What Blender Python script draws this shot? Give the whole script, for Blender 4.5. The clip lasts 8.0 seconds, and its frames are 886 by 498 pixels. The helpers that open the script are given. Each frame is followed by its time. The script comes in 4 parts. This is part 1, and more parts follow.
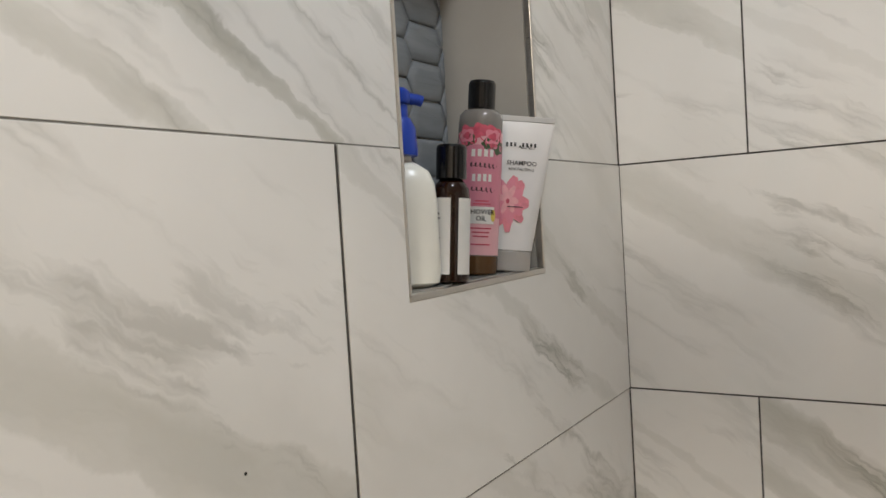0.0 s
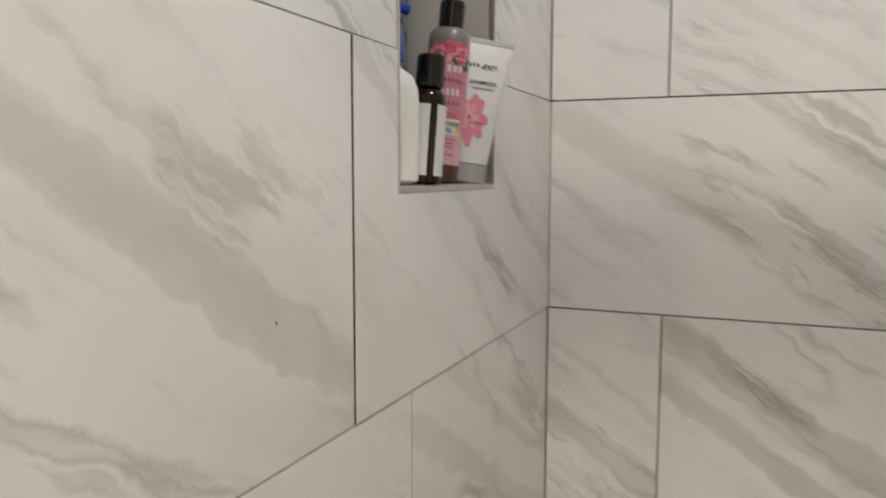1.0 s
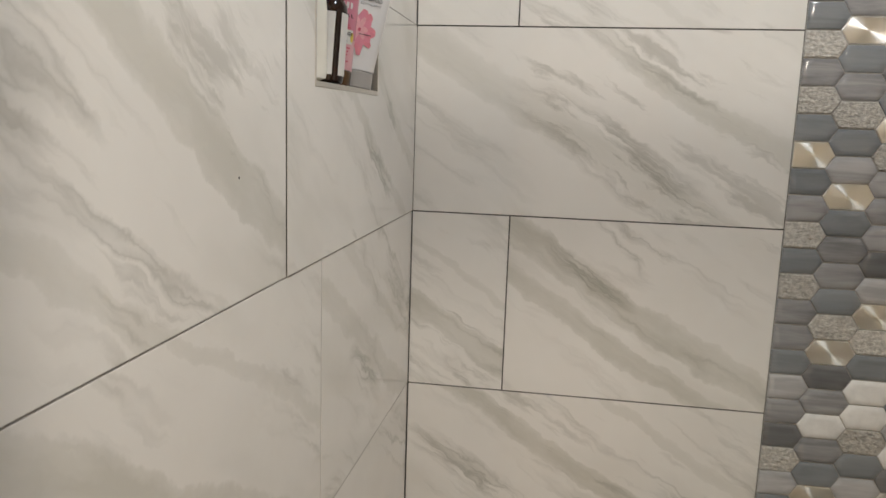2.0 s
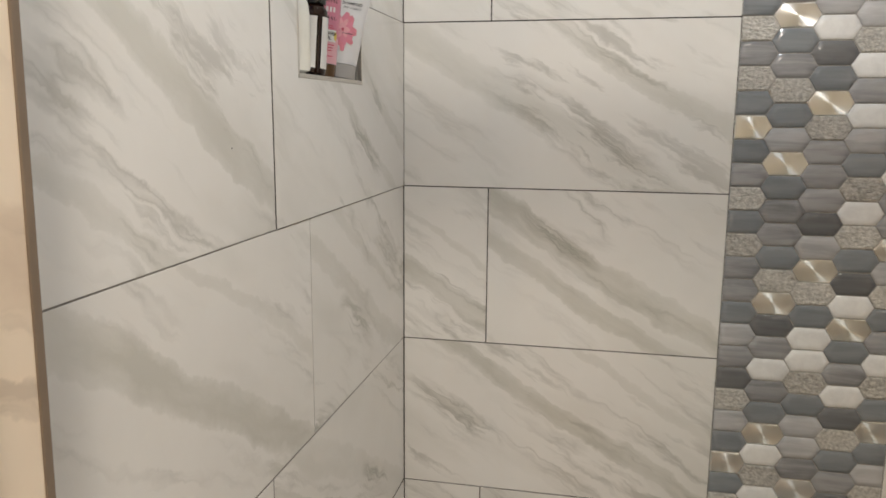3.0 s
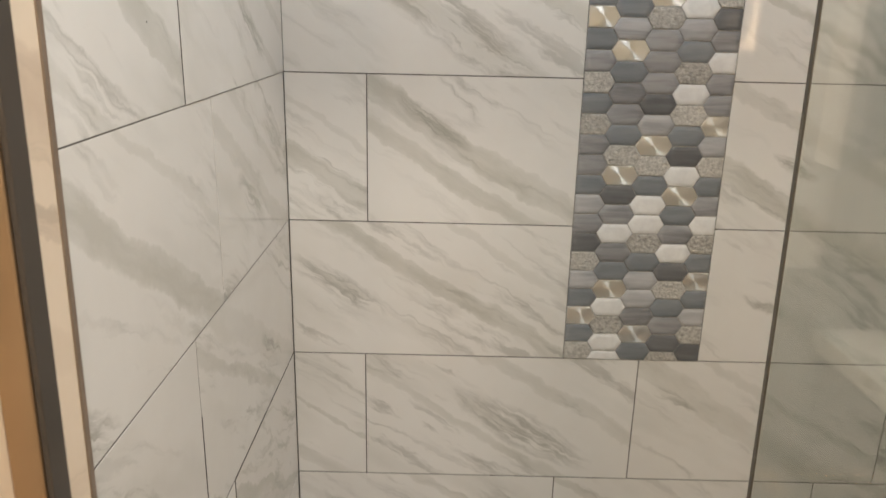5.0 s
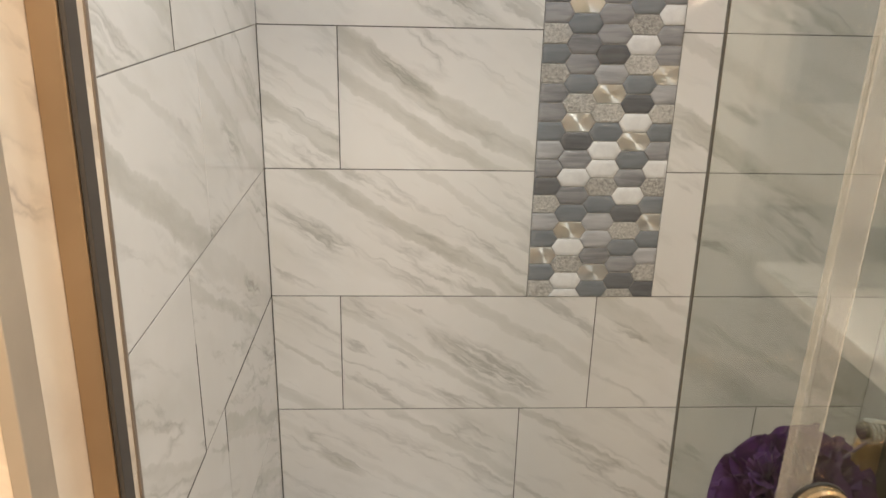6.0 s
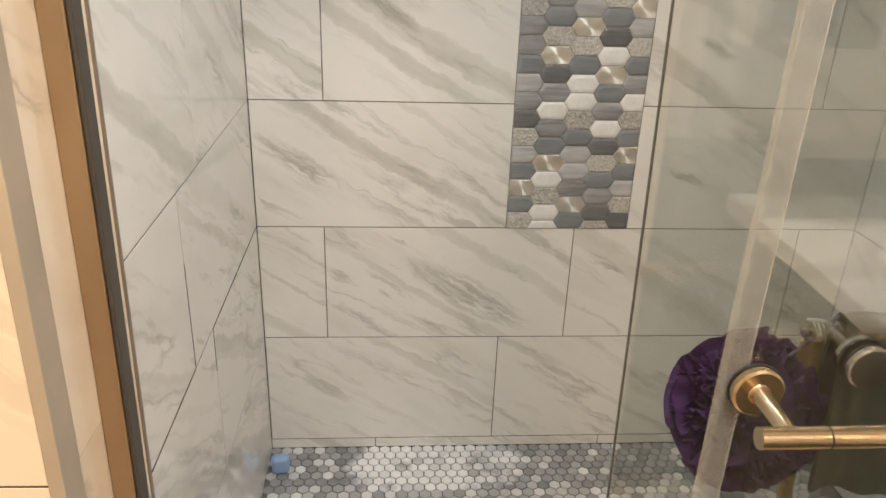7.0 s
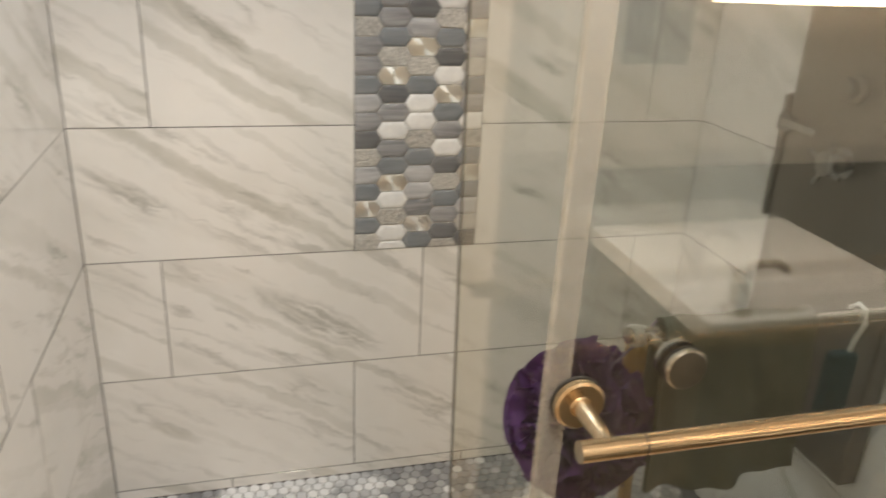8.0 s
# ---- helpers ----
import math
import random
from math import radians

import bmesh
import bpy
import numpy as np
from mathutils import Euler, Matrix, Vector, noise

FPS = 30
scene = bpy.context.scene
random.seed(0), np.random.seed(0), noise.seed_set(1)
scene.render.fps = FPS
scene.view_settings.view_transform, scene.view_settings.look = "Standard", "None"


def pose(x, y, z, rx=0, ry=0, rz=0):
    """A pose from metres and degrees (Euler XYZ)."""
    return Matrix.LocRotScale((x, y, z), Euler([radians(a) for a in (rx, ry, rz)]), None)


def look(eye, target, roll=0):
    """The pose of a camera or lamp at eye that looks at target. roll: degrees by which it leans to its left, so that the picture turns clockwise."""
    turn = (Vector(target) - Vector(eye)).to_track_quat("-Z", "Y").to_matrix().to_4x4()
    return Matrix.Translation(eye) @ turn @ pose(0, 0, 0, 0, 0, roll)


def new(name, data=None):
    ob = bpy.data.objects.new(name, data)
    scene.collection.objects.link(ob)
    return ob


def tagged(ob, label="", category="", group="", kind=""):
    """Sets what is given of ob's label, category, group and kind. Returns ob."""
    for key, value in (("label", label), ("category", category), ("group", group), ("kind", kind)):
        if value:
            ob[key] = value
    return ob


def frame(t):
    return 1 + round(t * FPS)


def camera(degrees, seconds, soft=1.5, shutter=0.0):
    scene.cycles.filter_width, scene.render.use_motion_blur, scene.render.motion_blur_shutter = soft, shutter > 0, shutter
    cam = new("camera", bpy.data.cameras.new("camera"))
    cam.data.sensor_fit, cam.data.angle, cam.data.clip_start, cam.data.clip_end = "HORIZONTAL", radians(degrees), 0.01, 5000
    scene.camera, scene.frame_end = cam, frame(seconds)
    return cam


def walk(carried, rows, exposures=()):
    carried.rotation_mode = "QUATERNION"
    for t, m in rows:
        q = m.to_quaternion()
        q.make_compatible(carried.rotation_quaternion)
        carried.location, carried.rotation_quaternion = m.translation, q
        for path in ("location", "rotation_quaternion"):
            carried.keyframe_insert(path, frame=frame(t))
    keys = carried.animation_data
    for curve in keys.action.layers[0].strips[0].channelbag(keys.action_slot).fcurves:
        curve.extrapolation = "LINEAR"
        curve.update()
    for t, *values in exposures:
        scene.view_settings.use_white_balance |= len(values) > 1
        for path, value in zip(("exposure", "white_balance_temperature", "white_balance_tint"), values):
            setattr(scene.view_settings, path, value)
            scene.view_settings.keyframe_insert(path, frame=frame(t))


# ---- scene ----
cam = camera(60.4, 8.0, shutter=0.4)
PATH = [
    (0, (0.353, -1.012, 1.52), (-0.72, 0.674, 1.44), -3.5),
    (0.5, (0.331, -1.039, 1.507), (-0.656, 0.697, 1.389), -1.1),
    (1, (0.293, -1.111, 1.472), (-0.474, 0.725, 1.274), 0.1),
    (1.2, (0.278, -1.138, 1.462), (-0.328, 0.752, 1.217), 0.6),
    (1.5, (0.257, -1.19, 1.436), (-0.112, 0.754, 1.142), 1.9),
    (1.7, (0.243, -1.224, 1.428), (-0.058, 0.728, 1.113), 1.8),
    (2.8, (0.368, -1.402, 1.414), (-0.033, 0.529, 1.07), 1.2),
    (3, (0.385, -1.437, 1.411), (-0.024, 0.491, 1.059), 0.4),
    (3.5, (0.413, -1.491, 1.401), (0.056, 0.439, 1.021), 0.5),
    (4, (0.403, -1.513, 1.397), (0.122, 0.425, 1.003), 1.9),
    (4.5, (0.374, -1.515, 1.396), (0.248, 0.423, 0.922), 1.8),
    (5, (0.33, -1.561, 1.388), (0.329, 0.352, 0.798), 1.3),
    (5.2, (0.321, -1.584, 1.389), (0.351, 0.32, 0.774), 1.2),
    (6.5, (0.31, -1.696, 1.364), (0.432, 0.156, 0.625), 1.7),
    (7, (0.318, -1.717, 1.358), (0.459, 0.108, 0.552), 2.0),
    (7.5, (0.332, -1.723, 1.361), (0.559, 0.097, 0.557), 2.2),
    (8, (0.364, -1.699, 1.356), (0.85, 0.092, 0.61), 2.7),
]
walk(cam, [(t, look(eye, target, roll)) for t, eye, target, roll in PATH],
     [(0, -0.52), (1.0, -0.52), (1.5, -0.48), (3.0, -0.32), (4.0, -0.27), (4.5, -0.24), (5.0, -0.10), (6.5, 0.09), (7.0, 0.12), (8.0, 0.18)])

# ---- plan, in metres: shower corner at the origin, back wall y = 0, niche wall x = 0 ----
ROW = 0.307                     # tile course
J = [0.030] + [0.043 + ROW * k for k in range(1, 8)]
CEIL = 2.42
RIGHT = 1.497                   # inner face of the wall with the shower panel
NIB_X, NIB_IN, NIB_OUT = 0.082, -1.088, -1.260
NICHE = (-0.513, -0.255, 1.455, 1.885, 0.110)   # y0, y1, z0, z1, depth
BAND = (0.604, 0.905)           # mosaic strip on the back wall
DOOR_IN, DOOR_OUT = -1.135, -1.208
MIRROR_WALL = -2.15

# ---- world and lamps ----
world = bpy.data.worlds.new("world")
scene.world = world
world.use_nodes = True
world.node_tree.nodes["Background"].inputs[0].default_value = (1.0, 0.9, 0.8, 1)
world.node_tree.nodes["Background"].inputs[1].default_value = 0.02


def area_lamp(name, m, size, watts, colour):
    data = bpy.data.lights.new(name, "AREA")
    data.shape, data.size, data.energy, data.color = "DISK", size, watts, colour
    ob = new(name, data)
    ob.matrix_world = m
    return ob


area_lamp("shower_lamp", pose(0.45, -0.74, CEIL - 0.012), 0.14, 8.2, (0.84, 0.92, 1.0))
area_lamp("room_lamp", pose(0.56, -1.86, CEIL - 0.012), 0.20, 25.5, (1.0, 0.908, 0.79))
area_lamp("hall_lamp", pose(-0.35, -2.10, CEIL - 0.012), 0.16, 15.0, (1.0, 0.68, 0.38))


# ---- materials ----
class Mat:
    """A node material with its principled shader, and short ways to add nodes."""

    def __init__(self, name, colour=(0.8, 0.8, 0.8), rough=0.5, metal=0.0, **more):
        self.m = bpy.data.materials.new(name)
        self.m.use_nodes = True
        self.t = self.m.node_tree
        self.b = self.t.nodes["Principled BSDF"]
        self.b.inputs["Base Color"].default_value = (*colour, 1)
        self.b.inputs["Roughness"].default_value = rough
        self.b.inputs["Metallic"].default_value = metal
        for key, value in more.items():
            self.b.inputs[key.replace("_", " ")].default_value = value

    def n(self, kind, **props):
        node = self.t.nodes.new(kind)
        for key, value in props.items():
            if key == "operation":
                node.operation = value
            elif key == "blend_type":
                node.blend_type = value
            elif key == "data_type":
                node.data_type = value
        return node

    def put(self, socket, value):
        if isinstance(value, bpy.types.NodeSocket):
            self.t.links.new(value, socket)
        else:
            socket.default_value = value

    def math(self, op, a, b=0.0):
        node = self.n("ShaderNodeMath", operation=op)
        self.put(node.inputs[0], a)
        self.put(node.inputs[1], b)
        return node.outputs[0]

    def vmath(self, op, a, b):
        node = self.n("ShaderNodeVectorMath", operation=op)
        self.put(node.inputs[0], a)
        self.put(node.inputs[1], b)
        return node.outputs["Value"] if op == "DOT_PRODUCT" else node.outputs[0]

    def xyz(self, x, y, z):
        node = self.n("ShaderNodeCombineXYZ")
        for k, v in enumerate((x, y, z)):
            self.put(node.inputs[k], v)
        return node.outputs[0]

    def coord(self, which="Object"):
        return self.n("ShaderNodeTexCoord").outputs[which]

    def own(self, name):
        """The three values that an object carries under that name."""
        node = self.n("ShaderNodeAttribute")
        node.attribute_type, node.attribute_name = "OBJECT", name
        split = self.n("ShaderNodeSeparateXYZ")
        self.put(split.inputs[0], node.outputs["Vector"])
        return split.outputs

    def random(self):
        return self.n("ShaderNodeObjectInfo").outputs["Random"]

    def noise(self, vector, scale, detail=4.0, rough=0.55, distort=0.0):
        node = self.n("ShaderNodeTexNoise")
        self.put(node.inputs["Vector"], vector)
        self.put(node.inputs["Scale"], scale)
        self.put(node.inputs["Detail"], detail)
        self.put(node.inputs["Roughness"], rough)
        self.put(node.inputs["Distortion"], distort)
        return node.outputs[0]

    def ramp(self, value, stops):
        node = self.n("ShaderNodeValToRGB")
        e = node.color_ramp.elements
        while len(e) < len(stops):
            e.new(0.5)
        for k, (at, col) in enumerate(stops):
            e[k].position = at
            e[k].color = (*col, 1) if isinstance(col, tuple) else (col, col, col, 1)
        self.put(node.inputs[0], value)
        return node.outputs[0]

    def mix(self, fac, a, b, how="MIX"):
        node = self.n("ShaderNodeMix", data_type="RGBA", blend_type=how)
        self.put(node.inputs[0], fac)
        for k, v in ((6, a), (7, b)):
            self.put(node.inputs[k], (*v, 1) if isinstance(v, tuple) else v)
        return node.outputs[2]

    def colour(self, socket):
        self.put(self.b.inputs["Base Color"], socket)
        return self

    def rough(self, socket):
        self.put(self.b.inputs["Roughness"], socket)
        return self

    def bump(self, height, strength=0.2, distance=0.001):
        node = self.n("ShaderNodeBump")
        node.inputs["Strength"].default_value = strength
        node.inputs["Distance"].default_value = distance
        self.put(node.inputs["Height"], height)
        self.put(self.b.inputs["Normal"], node.outputs[0])
        return self


def marble_tile(name, pale, bright, vein):
    """Polished porcelain with a marble print: two soft bands, a knot of dark branching veins and thin streaks, all falling to the
    right. The object's colour sets the first band (place across, width, strength), its own values band_two and knot the rest."""
    k = Mat(name, rough=0.10)
    dark = tuple(v * 0.62 for v in vein)
    p = k.coord()
    seed = k.math("MULTIPLY", k.random(), 57.0)
    own = k.n("ShaderNodeSeparateColor")
    k.put(own.inputs[0], k.n("ShaderNodeObjectInfo").outputs["Color"])
    two, knot = k.own("band_two"), k.own("knot")
    moved = k.vmath("ADD", p, k.xyz(seed, 0.0, seed))
    wob = k.math("MULTIPLY", k.math("SUBTRACT", k.noise(moved, 4.5, 2.0), 0.5), 0.055)
    jag = k.math("MULTIPLY", k.math("SUBTRACT", k.noise(moved, 24.0, 4.0, 0.6), 0.5), 0.022)
    p2 = k.vmath("ADD", p, k.xyz(jag, 0.0, k.math("ADD", wob, jag)))
    a = radians(31)
    s = k.vmath("DOT_PRODUCT", p2, (math.cos(a), 0.0, -math.sin(a)))
    t = k.vmath("DOT_PRODUCT", p2, (math.sin(a), 0.0, math.cos(a)))
    q = k.xyz(k.math("ADD", k.math("MULTIPLY", s, 1.9), seed), seed, k.math("MULTIPLY", t, 8.0))
    q2 = k.xyz(k.math("ADD", k.math("MULTIPLY", s, 2.4), seed), seed, k.math("MULTIPLY", t, 15.0))
    fray = k.math("MULTIPLY", k.math("SUBTRACT", k.noise(k.vmath("ADD", q, (5.0, 1.0, 2.0)), 2.2, 4.0, 0.6), 0.5), 0.036)
    tf = k.math("ADD", t, fray)
    streak = k.ramp(k.noise(k.vmath("ADD", q, (7.0, 3.0, 11.0)), 2.4, 5.0, 0.62), [(0.34, 0.50), (0.58, 1.0)])

    def band(place, width, strength):
        """How much of a soft band lies here, and the distance from its middle in half widths."""
        away = k.math("DIVIDE", k.math("ABSOLUTE", k.math("SUBTRACT", tf, place)), width)
        return k.math("MULTIPLY", k.math("MULTIPLY", k.ramp(away, [(0.45, 1.0), (0.85, 0.62), (1.0, 0.0)]), strength), streak), away

    main, away = band(k.math("MULTIPLY", k.math("SUBTRACT", own.outputs[0], 0.5), 0.5), k.math("ADD", k.math("MULTIPLY", own.outputs[1], 0.06), 0.004), own.outputs[2])
    side, _ = band(two[0], k.math("MAXIMUM", two[1], 0.002), two[2])
    # knot: a long lens of veins about its middle
    off = k.vmath("SUBTRACT", p2, k.xyz(knot[0], 0.0, knot[1]))
    ks = k.math("DIVIDE", k.vmath("DOT_PRODUCT", off, (math.cos(a), 0.0, -math.sin(a))), k.math("MAXIMUM", knot[2], 0.001))
    kt = k.math("DIVIDE", k.vmath("DOT_PRODUCT", off, (math.sin(a), 0.0, math.cos(a))), k.math("MAXIMUM", k.math("MULTIPLY", knot[2], 0.24), 0.001))
    far = k.math("ADD", k.math("MULTIPLY", ks, ks), k.math("MULTIPLY", kt, kt))
    lens = k.math("MULTIPLY", k.ramp(far, [(0.15, 1.0), (1.0, 0.0)]), k.math("GREATER_THAN", knot[2], 0.002))
    web = k.noise(k.vmath("ADD", q2, (23.0, 8.0, 3.0)), 1.6, 5.0, 0.62, 0.35)
    branch = k.math("MULTIPLY", k.ramp(k.math("ABSOLUTE", k.math("SUBTRACT", web, 0.5)), [(0.0, 1.0), (0.028, 0.55), (0.075, 0.0)]), lens)
    smoke = k.math("MULTIPLY", k.ramp(web, [(0.48, 0.0), (0.66, 1.0)]), lens)
    # thin streaks and faint smoke over the rest
    broad = k.ramp(k.noise(q, 1.0, 3.0, 0.5), [(0.54, 0.0), (0.68, 1.0)])
    fine = k.noise(k.vmath("ADD", q2, (13.1, 4.0, 7.7)), 0.9, 4.0, 0.56, 0.2)
    line = k.ramp(k.math("ABSOLUTE", k.math("SUBTRACT", fine, 0.5)), [(0.0, 1.0), (0.012, 0.55), (0.045, 0.0)])
    where = k.ramp(k.noise(k.vmath("ADD", q, (3.3, 9.0, 1.7)), 1.0, 2.0), [(0.48, 0.0), (0.64, 1.0)])
    flecks = k.math("MULTIPLY", k.ramp(k.noise(k.vmath("ADD", q2, (31.0, 2.0, 5.0)), 2.0, 4.0, 0.6), [(0.57, 0.0), (0.66, 1.0)]), k.ramp(k.noise(k.vmath("ADD", q, (17.0, 6.0, 21.0)), 0.8, 2.0), [(0.46, 0.0), (0.60, 1.0)]))
    cloud = k.ramp(k.noise(p2, 6.0, 4.0), [(0.3, pale), (0.7, bright)])
    c = k.mix(k.math("MULTIPLY", broad, 0.20), cloud, vein)
    c = k.mix(k.math("MULTIPLY", main, 0.70), c, vein)
    c = k.mix(k.math("MULTIPLY", side, 0.70), c, vein)
    c = k.mix(k.math("MULTIPLY", smoke, 0.62), c, vein)
    c = k.mix(k.math("MULTIPLY", flecks, 0.40), c, dark)
    c = k.mix(k.math("MULTIPLY", k.math("MULTIPLY", line, where), 0.42), c, dark)
    c = k.mix(k.math("MULTIPLY", branch, 0.62), c, dark)
    k.colour(c).rough(k.ramp(k.noise(p, 9.0, 3.0), [(0.3, 0.035), (0.7, 0.07)]))
    return k.bump(k.noise(p, 14.0, 2.0), 0.05, 0.002).m


def stone(name, lo, hi, stripes=0.0, rough=0.35, scale=40.0, bump=0.0):
    """A mosaic stone: grain, streaks along its length, and a tone of its own on each piece."""
    k = Mat(name)
    p, r = k.coord(), k.random()
    seed = k.math("MULTIPLY", r, 31.0)
    q = k.vmath("ADD", k.vmath("MULTIPLY", p, (0.8 if stripes else 3.0, 3.0, 7.0 if stripes else 3.0)), k.xyz(seed, seed, 0.0))
    g = k.noise(q, scale * (0.4 if stripes else 1.0), 4.0, 0.62, 0.4)
    c = k.ramp(g, [(0.34, lo), (0.62, hi)])
    c = k.mix(0.35, c, k.ramp(r, [(0.0, lo), (1.0, hi)]))
    k.colour(c).rough(rough)
    if bump:
        k.bump(k.noise(k.vmath("ADD", k.vmath("MULTIPLY", p, (1.0, 1.0, 1.6)), k.xyz(seed, seed, 0.0)), 130.0, 3.0, 0.65), bump, 0.006)
    return k.m


def brushed(name, colour, rough=0.25, along=(1, 60, 60)):
    k = Mat(name, colour, rough, 1.0)
    p = k.coord()
    g = k.noise(k.vmath("MULTIPLY", p, along), 30.0, 3.0)
    k.rough(k.ramp(g, [(0.3, rough * 0.75), (0.7, rough * 1.3)]))
    return k.bump(g, 0.015, 0.0005).m


def plain(name, colour, rough=0.5, metal=0.0, grain=0.06, scale=30.0, **more):
    """A nearly even surface with a little mottling."""
    k = Mat(name, colour, rough, metal, **more)
    g = k.noise(k.coord(), scale, 4.0)
    lo = tuple(v * (1 - grain) for v in colour)
    hi = tuple(min(1.0, v * (1 + grain)) for v in colour)
    k.colour(k.ramp(g, [(0.3, lo), (0.7, hi)]))
    return k.m


def glow(name, colour, strength):
    k = Mat(name, (0.8, 0.8, 0.8))
    k.b.inputs["Emission Color"].default_value = (*colour, 1)
    k.b.inputs["Emission Strength"].default_value = strength
    return k.m


def glass(name, colour, shine=0.12):
    """A thin coated pane: light passes tinted, and a gloss lies on both faces."""
    k = Mat(name)
    clear, gloss, blend, fresnel = k.n("ShaderNodeBsdfTransparent"), k.n("ShaderNodeBsdfGlossy"), k.n("ShaderNodeMixShader"), k.n("ShaderNodeLayerWeight")
    clear.inputs["Color"].default_value = (*colour, 1)
    gloss.inputs["Roughness"].default_value = 0.0
    fresnel.inputs["Blend"].default_value = 0.5
    k.put(blend.inputs[0], k.math("ADD", k.math("MULTIPLY", k.math("POWER", fresnel.outputs["Facing"], 5.0), 1.0 - shine), shine))
    k.put(blend.inputs[1], clear.outputs[0])
    k.put(blend.inputs[2], gloss.outputs[0])
    k.put(k.t.nodes["Material Output"].inputs["Surface"], blend.outputs[0])
    k.t.nodes.remove(k.b)
    return k.m


MARBLE = marble_tile("marble_porcelain", (0.805, 0.785, 0.75), (0.85, 0.835, 0.805), (0.46, 0.452, 0.388))
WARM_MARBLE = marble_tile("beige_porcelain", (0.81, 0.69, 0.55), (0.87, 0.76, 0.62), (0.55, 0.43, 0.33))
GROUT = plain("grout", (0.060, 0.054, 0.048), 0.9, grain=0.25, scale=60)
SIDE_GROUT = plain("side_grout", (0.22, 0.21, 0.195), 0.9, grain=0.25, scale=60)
PLASTER = plain("plaster", (0.80, 0.77, 0.72), 0.8, grain=0.05, scale=8)
CEILING = plain("ceiling_paint", (0.82, 0.80, 0.77), 0.9, grain=0.03, scale=8)
TRIM_METAL = brushed("satin_trim", (0.62, 0.60, 0.57), 0.32)
BRONZE = plain("bronze_channel", (0.46, 0.335, 0.215), 0.30, 0.9, grain=0.10, scale=5)
CHROME = brushed("satin_nickel", (0.66, 0.62, 0.55), 0.2)
GOLD = brushed("champagne_metal", (0.57, 0.445, 0.29), 0.20, (1, 1, 1))
BLACK = plain("black_rubber", (0.018, 0.017, 0.016), 0.55)
BLACK_PLASTIC = plain("black_plastic", (0.006, 0.006, 0.0065), 0.14)
DARK_SEAL = plain("dark_seal", (0.062, 0.052, 0.043), 0.5)
GLASS = glass("door_glass", (0.89, 0.912, 0.90))
OUTER_GLASS = glass("clear_door_glass", (0.95, 0.96, 0.955))
GLASS_EDGE = plain("glass_edge", (0.055, 0.052, 0.040), 0.3)
CLEAR_SEAL = Mat("clear_seal", (0.60, 0.60, 0.57), 0.12, 0.0, Alpha=0.13).m
SEAL_LIP = Mat("seal_lip", (0.62, 0.615, 0.57), 0.10, 0.0, Alpha=0.30).m
M_T = stone("split_travertine", (0.30, 0.285, 0.26), (0.74, 0.715, 0.665), 0, 0.55, 60, 1.0)
M_B = stone("blue_grey_glass", (0.190, 0.205, 0.222), (0.285, 0.305, 0.325), 1, 0.10, 18)
M_D = stone("dark_grey_stone", (0.125, 0.127, 0.132), (0.205, 0.208, 0.215), 1, 0.14, 22)
M_S = stone("streaked_grey_stone", (0.195, 0.195, 0.203), (0.405, 0.405, 0.415), 1, 0.16, 24)
M_G = stone("pale_grey_marble", (0.33, 0.33, 0.34), (0.60, 0.60, 0.61), 1, 0.13, 20)
M_W = stone("white_marble", (0.74, 0.735, 0.73), (0.88, 0.88, 0.87), 0, 0.12, 14)


def fan_brushed():
    """Metal brushed in circles about the middle of each piece, so that light fans out over it."""
    k = Mat("brushed_gold_steel", (0.86, 0.82, 0.72), 0.40, 1.0, Anisotropic=0.92, Anisotropic_Rotation=0.25)
    turn = k.n("ShaderNodeTangent")
    turn.direction_type, turn.axis = "RADIAL", "Y"
    k.put(k.b.inputs["Tangent"], turn.outputs[0])
    tint = k.ramp(k.random(), [(0.0, (0.94, 0.925, 0.88)), (1.0, (0.96, 0.97, 0.98))])
    return k.colour(tint).m


M_M = fan_brushed()
STONES = {"T": M_T, "B": M_B, "D": M_D, "S": M_S, "G": M_G, "W": M_W, "M": M_M}


# ---- mesh helpers ----
def mesh(name, bm, material, smooth=False):
    me = bpy.data.meshes.new(name)
    bmesh.ops.recalc_face_normals(bm, faces=bm.faces)
    if smooth:
        for f in bm.faces:
            f.smooth = True
        for e in bm.edges:
            e.smooth = len(e.link_faces) < 2 or e.calc_face_angle(0.0) < radians(40)
    bm.to_mesh(me)
    bm.free()
    me.materials.append(material)
    return me


def part(name, bm, material, parent, label="", smooth=False):
    """Links a bmesh as one mesh object under a thing or a part."""
    ob = new(name, mesh(name, bm, material, smooth))
    ob.parent = parent
    return tagged(ob, label)


def thing(name, at, label, category, group="", kind=""):
    ob = new(name)
    ob.matrix_world = at if isinstance(at, Matrix) else Matrix.Translation(at)
    ob.empty_display_size = 0.05
    return tagged(ob, label, category, group, kind)


def solid(name, bm, material, label, category, kind="structure", smooth=False, group=""):
    return tagged(new(name, mesh(name, bm, material, smooth)), label, category, group, kind)


def box(lo, hi, bevel=0.0, segments=2, bm=None):
    bm = bm or bmesh.new()
    size = Vector(hi) - Vector(lo)
    made = bmesh.ops.create_cube(bm, size=1.0, matrix=Matrix.Translation((Vector(lo) + Vector(hi)) / 2) @ Matrix.Diagonal((*size, 1)))
    if bevel:
        edges = list({e for v in made["verts"] for e in v.link_edges})
        bmesh.ops.bevel(bm, geom=edges, offset=bevel, segments=segments, affect="EDGES", profile=0.5)
    return bm


